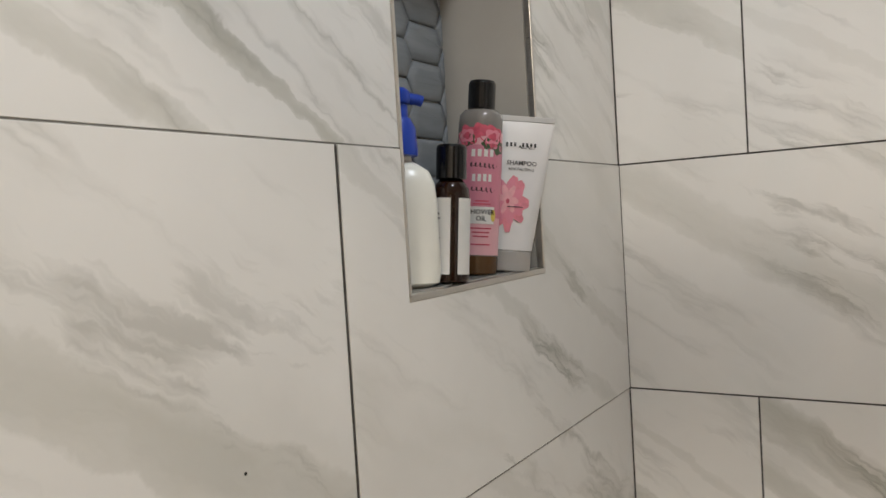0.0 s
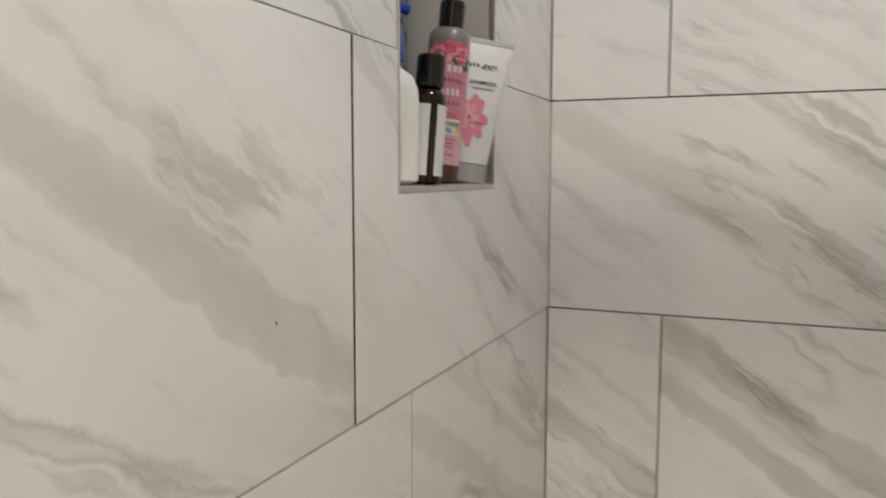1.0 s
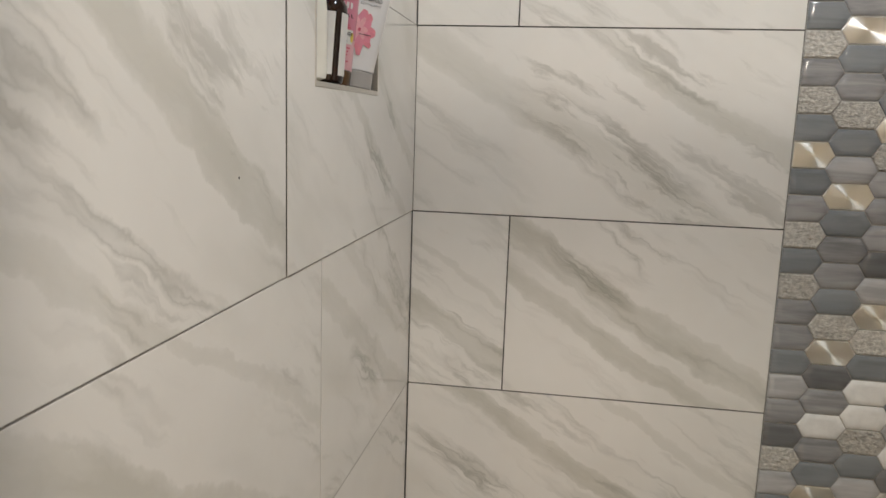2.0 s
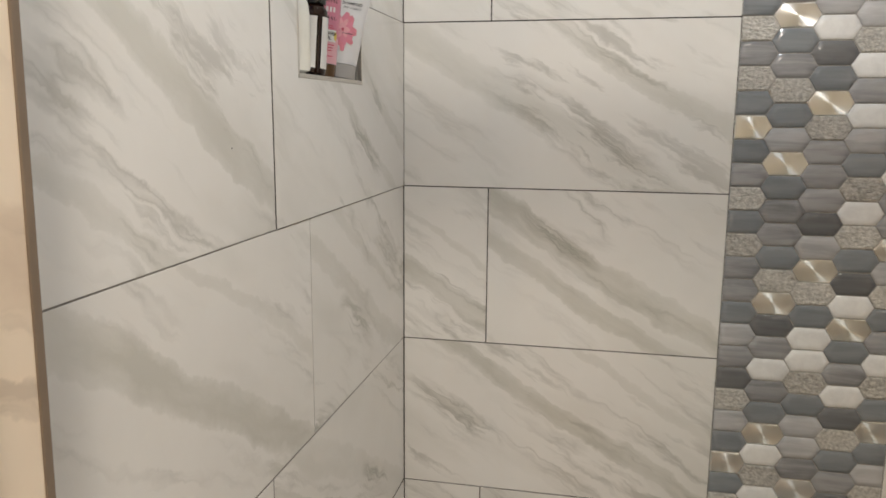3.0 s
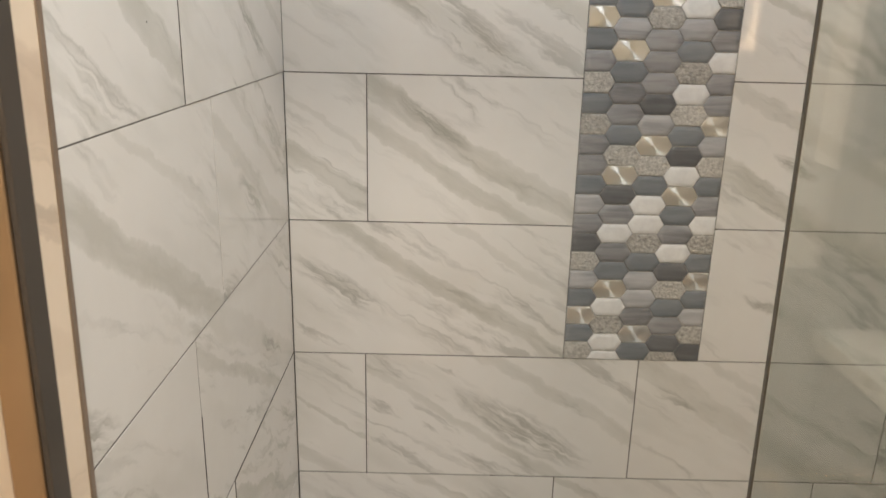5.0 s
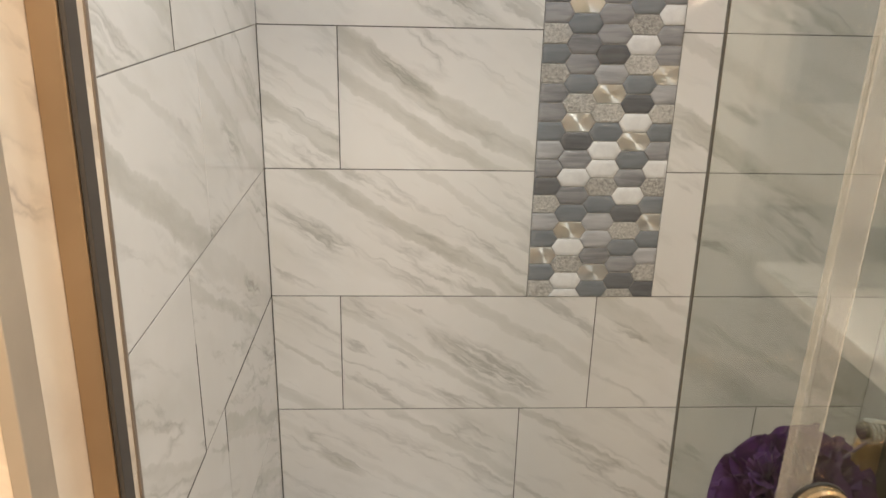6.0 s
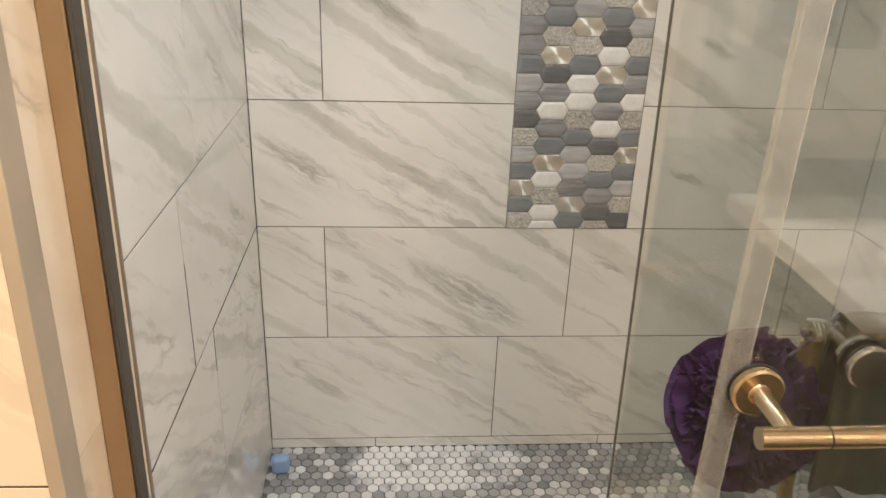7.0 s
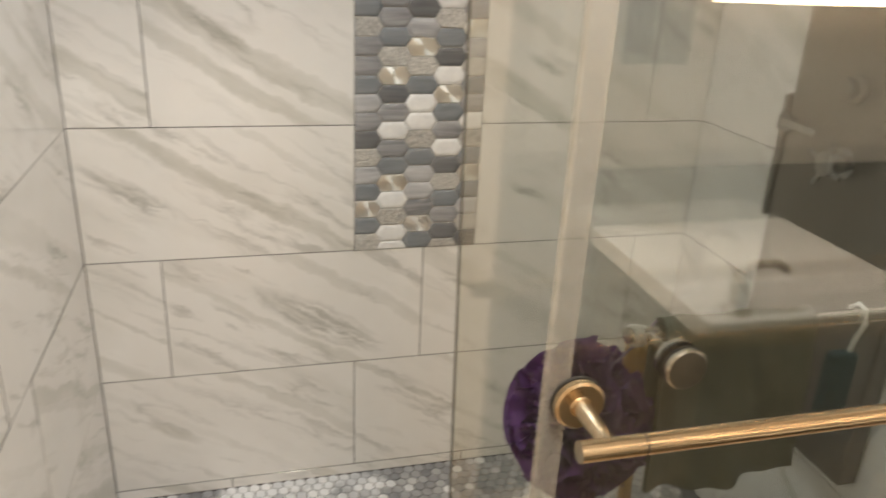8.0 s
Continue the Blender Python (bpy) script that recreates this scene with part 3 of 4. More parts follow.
# ---- shelf niche: trim, linings ----
y0, y1, z0, z1, deep = NICHE
trim = thing("niche_trim", (0, 0, 0), "thin satin metal edging round the shelf niche", "trim", kind="structure")
for lo, hi in (((-0.006, y0, z0 - 0.001), (0.0020, y1, z0 + 0.0050)), ((-0.006, y0, z1 - 0.007), (0.0015, y1, z1 + 0.001)),
               ((-0.006, y0 - 0.001, z0 + 0.0051), (0.0020, y0 + 0.003, z1 - 0.0071)), ((-0.006, y1 - 0.004, z0 + 0.0051), (0.0020, y1 + 0.001, z1 - 0.0071))):
    part("edging", box(lo, hi, 0.0008), TRIM_METAL, trim)
# the dimness inside the recess is put into this darker tile colour
LINING = plain("shaded_lining_tile", (0.38, 0.36, 0.325), 0.16, grain=0.05, scale=14)
lining = thing("niche_lining", (0, 0, 0), "smooth pale tile lining of the shelf niche, darkened for shade", "niche", kind="structure")
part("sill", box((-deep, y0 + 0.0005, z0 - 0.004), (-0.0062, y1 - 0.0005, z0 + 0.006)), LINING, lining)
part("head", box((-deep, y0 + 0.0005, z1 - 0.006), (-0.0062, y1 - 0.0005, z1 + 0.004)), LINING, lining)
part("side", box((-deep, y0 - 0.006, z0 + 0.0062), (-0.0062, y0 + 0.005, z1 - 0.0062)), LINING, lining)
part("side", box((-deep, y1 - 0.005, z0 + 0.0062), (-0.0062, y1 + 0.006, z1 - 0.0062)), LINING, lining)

# ---- hexagon mosaics ----
PITCH, COL, FLAT, SLANT = 0.0419, 0.0645, 0.0515, 0.0130


def lay_mosaic(parent, m, u0, u1, z0, z1, first, columns, seed):
    """Long hexagons in columns, each a piece of its own, cut at the edges of the field."""
    pick = random.Random(seed)
    made = {}
    c = 0
    u = first
    while u - (FLAT / 2 + SLANT) < u1:
        z = z0 + PITCH / 2 - (PITCH / 2 if c % 2 else 0)
        kinds = columns[c] if c < len(columns) else ""
        r = 0
        while z - PITCH / 2 < z1 - 0.002:
            kind = kinds[r] if r < len(kinds) else pick.choice("TBBDSSGWWMSB")
            h, g = PITCH / 2 - 0.0009, 0.0009
            hexa = [(u - FLAT / 2 - SLANT + g, z), (u - FLAT / 2, z - h), (u + FLAT / 2, z - h), (u + FLAT / 2 + SLANT - g, z), (u + FLAT / 2, z + h), (u - FLAT / 2, z + h)]
            poly = clip(hexa, u0 + 0.0008, u1 - 0.0008, z0 + 0.0008, z1 - 0.0008)
            if poly:
                poly = [(p[0] - u, p[1] - z) for p in poly]
                key = (kind, tuple((round(p[0], 4), round(p[1], 4)) for p in poly))
                if key not in made:
                    dome = 0.0006 if kind == "M" else 0.0
                    made[key] = mesh("hexagon", slab(poly, 0.006, 0.0016 if kind == "T" else 0.0013, dome, 0.0 if kind in "MT" else 0.0005), STONES[kind])
                ob = new("hexagon", made[key])
                ob.parent = parent
                tip = 1.2 if kind == "M" else 0.4
                ob.matrix_local = m @ pose(u, pick.uniform(-0.0030, -0.0020) - (0.0008 if kind == "T" else 0), z, pick.uniform(-tip, tip), 0, pick.uniform(-tip, tip))
            z += PITCH
            r += 1
        u += COL
        c += 1


band = solid("mosaic_band", box((BAND[0], -0.0004, J[2]), (BAND[1], 0.0002, CEIL)), plain("mosaic_grout", (0.40, 0.385, 0.36), 0.9, grain=0.2, scale=80), "vertical band of mixed grey stone, glass and metal hexagon mosaic", "mosaic")
lay_mosaic(band, BACK, BAND[0], BAND[1], J[2], CEIL, 0.6283, ["TBMBGTDSGBSSTBTSBMBTST", "WWTWMBSWSDMTBSSBMGBTSBM", "BMSGGBTWWBTMGDSSSTMBDW", "TDSBTDWSBMWDBTWTBGWSWTG", "DTGBMBTWSBTGMSSWSDTDWG"], 11)
niche_mosaic = solid("niche_mosaic", box((-deep - 0.004, y0, z0), (-deep - 0.0015, y1, z1)), bpy.data.materials["mosaic_grout"], "blue-grey glass mosaic on the back of the niche", "mosaic")
lay_mosaic(niche_mosaic, pose(-deep, 0, 0, 0, 0, 90), y0 + 0.006, y1 - 0.006, z0 + 0.007, z1 - 0.007, y0 + 0.02, ["BBBBBBBBBBBB"] * 5, 5)

# ---- shower floor: small hexagon tiles ----
def floor_stone():
    k = Mat("floor_hexagon", rough=0.2)
    r = k.random()
    where = k.n("ShaderNodeNewGeometry").outputs["Position"]
    g = k.noise(k.vmath("ADD", k.coord(), k.xyz(k.math("MULTIPLY", r, 9.0), 0.0, 0.0)), 55.0, 4.0)
    tone = k.ramp(r, [(0.0, (0.38, 0.385, 0.40)), (0.12, (0.62, 0.63, 0.65)), (0.45, (0.86, 0.87, 0.88)), (1.0, (0.95, 0.95, 0.95))])
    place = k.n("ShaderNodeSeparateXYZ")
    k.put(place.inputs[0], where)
    # darker grey in noise patches, growing with distance from x = 0.41
    res = k.math("ABSOLUTE", k.math("SUBTRACT", place.outputs[0], 0.41))
    patchy = k.math("ADD", k.math("MULTIPLY", k.noise(where, 7.5, 3.0), 0.75), k.math("ADD", k.math("MULTIPLY", k.math("SUBTRACT", res, 0.18), 0.9), 0.125))
    darken = k.ramp(patchy, [(0.46, 0.0), (0.56, 1.0)])
    # each tile takes its own share of that darker grey
    share = k.ramp(k.math("FRACT", k.math("MULTIPLY", r, 7.3)), [(0.0, 0.88), (0.70, 0.70), (0.90, 0.25), (1.0, 0.1)])
    c = k.mix(k.math("MULTIPLY", darken, share), tone, (0.135, 0.142, 0.155))
    return k.colour(k.mix(0.13, c, k.ramp(g, [(0.3, (0.3, 0.3, 0.31)), (0.7, (0.8, 0.79, 0.78))]))).bump(g, 0.1).m


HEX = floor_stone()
shower_floor = solid("floor_shower", box((-0.002, NIB_IN, -0.1), (RIGHT + 0.002, 0.002, -0.0032)), plain("floor_grout", (0.15, 0.148, 0.145), 0.9, grain=0.25, scale=60), "shower floor of small grey and white hexagon mosaic", "floor")
HP = 0.0296
R6 = HP / math.sqrt(3) - 0.0016


def hex_bm(bm=None, at=(0, 0, 0)):
    bm = bm or bmesh.new()
    def ring(r, z):
        return [bm.verts.new((at[0] + r * math.sin(k * math.pi / 3), at[1] + r * math.cos(k * math.pi / 3), at[2] + z)) for k in range(6)]
    top, mid, low = ring(R6 - 0.0012, 0.0), ring(R6, -0.0012), ring(R6, -0.0045)
    for a, b in ((top, mid), (mid, low)):
        for k in range(6):
            bm.faces.new((a[k], a[(k + 1) % 6], b[(k + 1) % 6], b[k]))
    bm.faces.new(top)
    return bm


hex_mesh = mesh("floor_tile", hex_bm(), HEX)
rest = bmesh.new()
step = HP * math.sqrt(3) / 2
floor_cells = [(HP * (i + 0.5 * (r % 2)) + 0.012, -0.012 - r * step, r) for r in range(int(1.06 / step)) for i in range(int(1.47 / HP))]
for x, y, r in floor_cells:
    h = rng.uniform(-0.0004, 0.0004)
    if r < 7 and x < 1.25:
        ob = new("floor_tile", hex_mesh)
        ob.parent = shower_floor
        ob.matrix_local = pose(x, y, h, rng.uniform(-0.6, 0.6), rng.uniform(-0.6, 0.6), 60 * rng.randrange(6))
    else:
        hex_bm(rest, (x, y, h))
ISLE = Mat("floor_hexagon_field", rough=0.3)
isle = ISLE.n("ShaderNodeNewGeometry").outputs["Random Per Island"]
ISLE.colour(ISLE.ramp(isle, [(0.0, (0.27, 0.27, 0.275)), (0.35, (0.40, 0.40, 0.40)), (0.7, (0.58, 0.57, 0.56)), (1.0, (0.78, 0.77, 0.75))]))
field = part("floor_tile_field", rest, ISLE.m, shower_floor)
tagged(field, kind="stuff")

# ---- towel bars on the doors ----
def towel_bar(name, x0, x1, y_glass, y_bar, z, metal, label, big_cap):
    """A bar on two round-footed posts bolted through a door; y_bar lies to one side of the glass."""
    side = 1 if y_bar > y_glass else -1
    bar = thing(name, (x0, y_glass, z), label, "towel bar", "door towel bars")
    d = y_bar - y_glass
    part("rail", tube([(0, d, 0), (0.002, d, 0), (x1 - x0 - 0.002, d, 0), (x1 - x0, d, 0)], 0.0085, 24), metal, bar, smooth=True)
    if not big_cap:
        part("collar", tube([(0.052, d, 0), (0.0532, d, 0)], 0.0087, 24), BLACK, bar, "thin dark seam ring")
    for px in (0.026, x1 - x0 - 0.026):
        def turn(profile, s):
            bm = lathe(profile, 40)
            bmesh.ops.rotate(bm, verts=bm.verts, cent=(0, 0, 0), matrix=Matrix.Rotation(-s * math.pi / 2, 3, "X"))
            bmesh.ops.translate(bm, verts=bm.verts, vec=(px, 0, 0))
            return bm
        part("post", turn([(0.0095, 0.0145), (0.0072, 0.0175), (0.0068, abs(d) - 0.004), (0.0062, abs(d) - 0.0005)], side), metal, bar, smooth=True)
        foot = part("foot", turn([(0.0205, 0.0065), (0.0215, 0.0075), (0.0215, 0.013), (0.0195, 0.0148), (0.0095, 0.0148)], side), metal, bar, "round metal foot", True)
        part("gasket", turn([(0.0222, 0.0034), (0.0226, 0.0045), (0.0222, 0.0064)], side), BLACK, foot, "black rubber gasket", True)
        if big_cap:
            cap = part("cap", turn([(0.0205, 0.0064), (0.0218, 0.0075), (0.0218, 0.012), (0.0200, 0.0138), (0.0, 0.0142)], -side), metal, bar, "round cap on the other face of the glass", True)
            part("gasket", turn([(0.0222, 0.0034), (0.0226, 0.0045), (0.0222, 0.0063)], -side), BLACK, cap, "black rubber gasket", True)
        else:
            part("cap", turn([(0.0080, 0.0034), (0.0080, 0.0048), (0.0, 0.0052)], -side), metal, bar, "small screw cap", True)
    return bar


towel_bar("towel_bar", 0.589, 1.235, DOOR_OUT, -1.278, 1.013, GOLD, "champagne metal towel bar on the outside of the glass door", False)
towel_bar("towel_bar", 0.735, 1.255, DOOR_IN, -1.073, 0.987, CHROME, "satin nickel towel bar on the inside of the glass door", True)

# ---- things hanging on the inner bar ----
BAR = (-1.073, 0.987)
cloth = Mat("olive_terry", (0.14, 0.135, 0.10), 0.95)
cloth.colour(cloth.ramp(cloth.noise(cloth.coord(), 26.0, 4.0), [(0.3, (0.115, 0.112, 0.082)), (0.7, (0.17, 0.166, 0.126))]))
cloth.bump(cloth.noise(cloth.coord(), 900.0, 2.0), 0.6, 0.002)


def washcloth():
    """A folded cloth hung over the bar, thick at the fold, with soft waves and an uneven hem."""
    bm = bmesh.new()
    nu, nv = 40, 46
    x0, x1 = 0.774, 0.955
    front_len, back_len, r = 0.190, 0.175, 0.0165
    grid = []
    for j in range(nv + 1):
        f = j / nv
        s = f * (front_len + math.pi * r + back_len)
        row = []
        for i in range(nu + 1):
            u = i / nu
            x = x0 + u * (x1 - x0)
            if s < front_len:
                y, z, w = BAR[0] - r, BAR[1] - (front_len - s), (front_len - s) / front_len
                sgn = -1
            elif s < front_len + math.pi * r:
                a = (s - front_len) / r
                y, z, w, sgn = BAR[0] - r * math.cos(a), BAR[1] + r * math.sin(a), 0, 0
            else:
                t2 = s - front_len - math.pi * r
                y, z, w, sgn = BAR[0] + r, BAR[1] - t2, t2 / back_len, 1
            wave = 0.006 * math.sin(u * 11 + sgn) + 0.004 * math.sin(u * 23 + 2 * sgn)
            y += w * (wave + sgn * 0.004) + 0.0012 * math.sin(31 * u + 17 * f)
            z += -0.007 * w * math.sin(u * 6.0 + sgn) + 0.0012 * math.sin(u * 13)
            x += 0.012 * w * (u - 0.3)
            row.append(bm.verts.new((x, y, z)))
        grid.append(row)
    for a, b in zip(grid, grid[1:]):
        for i in range(nu):
            bm.faces.new((a[i], a[i + 1], b[i + 1], b[i]))
    bmesh.ops.recalc_face_normals(bm, faces=bm.faces)
    bmesh.ops.solidify(bm, geom=bm.faces[:], thickness=0.006)
    return bm


solid("washcloth", washcloth(), cloth.m, "olive grey terry washcloth hung over the inner towel bar", "washcloth", kind="", smooth=True)

net = Mat("purple_netting", (0.075, 0.018, 0.12), 0.6, 0.0, Sheen_Weight=0.1)
net.colour(net.ramp(net.noise(net.coord(), 60.0, 3.0), [(0.3, (0.060, 0.012, 0.098)), (0.7, (0.100, 0.022, 0.158))]))
net.bump(net.noise(net.coord(), 700.0, 2.0), 0.5, 0.002)


def puff(radius, count, seed):
    """Ruffled netting: many small cupped, rounded frills standing out from a common middle."""
    pick = random.Random(seed)
    bm = bmesh.new()
    for k in range(count):
        zc = 1 - 2 * (k + 0.5) / count
        a = k * 2.39996
        rr = math.sqrt(1 - zc * zc)
        out = (Vector((rr * math.cos(a), rr * math.sin(a), zc)) + Vector([pick.uniform(-0.25, 0.25) for _ in range(3)])).normalized()
        side = out.cross(Vector((pick.uniform(-1, 1), pick.uniform(-1, 1), pick.uniform(-1, 1)))).normalized()
        up = out.cross(side)
        tall = radius * pick.uniform(0.86, 1.05) * (1.0 + 0.09 * math.sin(2 * a + 1.0) * rr)
        small = pick.random() < 0.35
        wide = radius * (pick.uniform(0.12, 0.20) if small else pick.uniform(0.30, 0.48))
        cup, ph = radius * pick.uniform(0.06, 0.14), pick.uniform(0, 6.28)
        base = radius * 0.40
        rows = []
        n = 16
        for j in range(6):
            v = j / 5
            row = []
            for i in range(n + 1):
                th = math.pi * (i / n - 0.5)
                w = wide * math.sin(th) * (0.55 + 0.45 * math.sin(math.pi * min(1.0, v * 0.62)))
                h = base + (tall - base) * v * (0.62 + 0.38 * math.sqrt(max(0.0, math.cos(th))))
                bend = cup * (1 - math.cos(th) * 0.9) + cup * 0.55 * v * math.sin(2 * th + ph) + 0.25 * cup * v * math.sin(7 * th + 2 * ph)
                row.append(bm.verts.new(out * h + side * w + up * bend))
            rows.append(row)
        for p, q in zip(rows, rows[1:]):
            for i in range(n):
                bm.faces.new((p[i], p[i + 1], q[i + 1], q[i]))
    return bm


loofah = thing("bath_puff", Matrix.Translation((0.711, -1.040, 0.866)) @ Matrix.Diagonal((0.97, 1.0, 1.08, 1.0)), "purple ruffled mesh bath puff hanging from the towel bar", "bath puff")
core = bmesh.new()
bmesh.ops.create_icosphere(core, subdivisions=3, radius=0.055)
part("core", core, net.m, loofah, smooth=True)
part("ruffles", puff(0.083, 330, 3), net.m, loofah, smooth=True)
frill = puff(0.026, 46, 9)
bmesh.ops.translate(frill, verts=frill.verts, vec=(-0.050, -0.022, 0.056))
part("frill", frill, net.m, loofah, "small curled frill of netting", smooth=True)
part("cord", tube([(0.02, -0.01, 0.06), (0.045, -0.025, 0.10), (0.058, -0.033, 0.126)], 0.0016, 8), plain("cord", (0.30, 0.25, 0.33), 0.8), loofah, "thin twisted cord")

WOOD = Mat("pale_wood", (0.5, 0.32, 0.15), 0.45)
WOOD.colour(WOOD.ramp(WOOD.noise(WOOD.vmath("MULTIPLY", WOOD.coord(), (30.0, 30.0, 3.0)), 6.0, 4.0), [(0.3, (0.44, 0.27, 0.11)), (0.7, (0.62, 0.42, 0.20))]))
brush = thing("bath_brush", pose(0.764, -1.048, 0.965, 0, -4, 0), "wooden back brush hung by a loop from the towel bar", "brush")
bm = lathe([(0.004, 0.0), (0.0135, -0.006), (0.0160, -0.03), (0.0115, -0.075), (0.0085, -0.20), (0.011, -0.25), (0.020, -0.275), (0.030, -0.30), (0.032, -0.35), (0.026, -0.385), (0.008, -0.40)], 28, 0.55)
handle = part("handle", bm, WOOD.m, brush, smooth=True)
part("loop", tube([(-0.004, 0, -0.012), (-0.018, -0.008, 0.012), (-0.024, -0.024, 0.034), (-0.010, -0.030, 0.034), (0.002, -0.012, 0.012), (0.003, 0, -0.012)], 0.0022, 8), plain("grey_string", (0.50, 0.47, 0.42), 0.9), handle, "grey braided string loop")
part("string", tube([(-0.022 + 0.012 * k / 40, -0.025 + 0.0108 * math.cos(k * 0.47), 0.022 + 0.0108 * math.sin(k * 0.47)) for k in range(41)], 0.0016, 8), bpy.data.materials["grey_string"], brush, "string wound round the bar")
bristle = bmesh.new()
for k in range(90):
    a, rr = k * 2.39996, 0.024 * math.sqrt((k + 0.5) / 90)
    tube([(rr * math.cos(a), 0.012, -0.335 + 1.25 * rr * math.sin(a)), (rr * 1.12 * math.cos(a), 0.034, -0.335 + 1.4 * rr * math.sin(a))], 0.0013, 5, bristle)
part("bristles", bristle, plain("bristle", (0.55, 0.45, 0.32), 0.8), handle, "pale stiff bristles")

scrub = thing("scrub_pouch", (1.022, BAR[0], BAR[1]), "dark teal mesh pouch hanging from a white hook", "pouch")
part("hook", tube([(0, 0.0, -0.055), (0.0, -0.004, -0.03), (0.0, -0.0125, -0.004), (0.0, -0.0085, 0.0105), (0.0, 0.003, 0.0135), (0.0, 0.0125, 0.005), (0.0, 0.0125, -0.012)], 0.0028, 10), plain("white_plastic", (0.78, 0.77, 0.74), 0.35), scrub, "white plastic hook", smooth=True)
part("pouch", box((-0.026, -0.010, -0.135), (0.010, 0.008, -0.045), 0.006, 3), plain("teal_fabric", (0.025, 0.055, 0.062), 0.8, grain=0.3, scale=120), scrub)

# ---- shower panel on the right wall ----
panel = thing("shower_tower", (RIGHT - 0.0015, -0.365, 0.74), "tall dark grey shower panel with jets and control knobs", "shower tower")
GUN = brushed("gunmetal_panel", (0.21, 0.195, 0.175), 0.32, (60, 60, 1))
part("body", box((-0.045, -0.36, -0.34), (-0.001, 0.0, 1.15), 0.006, 3), GUN, panel)
part("side_shelf", box((-0.052, 0.001, 0.10), (-0.010, 0.014, 0.36), 0.002), GUN, panel)


POLISHED = brushed("polished_chrome", (0.36, 0.355, 0.34), 0.14)


def knob(z, y, r, l, name, label, metal=POLISHED):
    bm = lathe([(r * 1.25, 0.0), (r * 1.25, 0.006), (r * 0.8, 0.010), (r * 0.8, l * 0.5), (r, l * 0.55), (r, l * 0.95), (r * 0.85, l)], 28)
    bmesh.ops.rotate(bm, verts=bm.verts, cent=(0, 0, 0), matrix=Matrix.Rotation(-math.pi / 2, 3, "Y"))
    bmesh.ops.translate(bm, verts=bm.verts, vec=(-0.0455, y, z))
    part(name, bm, metal, panel, label, True)


knob(0.40, -0.165, 0.022, 0.030, "diverter_knob", "dark grey diverter knob", GUN)
# mixer with a cross handle: hub and four rounded spokes
knob(0.265, -0.180, 0.024, 0.050, "mixer_hub", "dark chrome mixer hub")
for k in range(4):
    dy, dz = math.cos(k * math.pi / 2 + 0.4), math.sin(k * math.pi / 2 + 0.4)
    part("spoke", tube([(-0.088, -0.180 + 0.016 * dy, 0.265 + 0.016 * dz), (-0.091, -0.180 + 0.036 * dy, 0.265 + 0.036 * dz), (-0.090, -0.180 + 0.046 * dy, 0.265 + 0.046 * dz)], 0.0065, 10), POLISHED, panel, smooth=True)
# lever on a dark bracket that stands past the panel's edge
part("bracket", box((-0.062, -0.030, 0.288), (-0.0455, 0.008, 0.322), 0.004, 3), BLACK_PLASTIC, panel, "dark lever bracket")
part("lever", tube([(-0.070, -0.020, 0.308), (-0.074, -0.06, 0.309), (-0.073, -0.105, 0.308), (-0.070, -0.118, 0.306)], 0.0085, 14), POLISHED, panel, "dark chrome lever", smooth=True)
for z in (0.30, 0.52, 0.70):
    knob(z, -0.305, 0.016, 0.022, "body_jet", "round dark spray jet", GUN)

# ---- small things on the floor ----
soap = thing("soap_dish", pose(0.036, -0.098, 0.0, 0, 0, 8), "light blue rounded plastic cup standing in the shower corner", "cup")
bm = box((-0.023, -0.016, 0.0005), (0.023, 0.016, 0.052), 0.012, 4)
part("cup", bm, plain("pale_blue_plastic", (0.28, 0.42, 0.68), 0.35, grain=0.05), soap, smooth=True)


# ---- toiletries in the niche ----
SILL = NICHE[2] + 0.006


def words(text, size, at_u, at_z, radius, squash, material, parent, name="lettering", arc=0.0, lift=0.0005, bold=0.0):
    """Flat lettering laid round an upright oval body; at_u is the angle about the axis, at_z its height."""
    cu = bpy.data.curves.new("text", "FONT")
    cu.body, cu.size, cu.align_x, cu.align_y, cu.resolution_u, cu.offset = text, size, "CENTER", "CENTER", 2, bold
    tmp = bpy.data.objects.new("text", cu)
    scene.collection.objects.link(tmp)
    dg = bpy.context.evaluated_depsgraph_get()
    me = bpy.data.meshes.new_from_object(tmp.evaluated_get(dg))
    bpy.data.objects.remove(tmp)
    bm = bmesh.new()
    bm.from_mesh(me)
    bpy.data.meshes.remove(me)
    return wrap(bm, at_u, at_z, radius, squash, material, parent, name, lift)


def wrap(bm, at_u, at_z, radius, squash, material, parent, name, lift=0.0005):
    for v in bm.verts:
        a = at_u + v.co.x / radius
        r = radius + lift
        v.co = Vector((r * math.cos(a), squash * r * math.sin(a), at_z + v.co.y))
    ob = part(name, bm, material, parent)
    return ob


def patch(u0, u1, v0, v1, nu=12, nv=1):
    bm = bmesh.new()
    g = [[bm.verts.new((u0 + (u1 - u0) * i / nu, v0 + (v1 - v0) * j / nv, 0)) for i in range(nu + 1)] for j in range(nv + 1)]
    for a, b in zip(g, g[1:]):
        for i in range(nu):
            bm.faces.new((a[i], a[i + 1], b[i + 1], b[i]))
    return bm


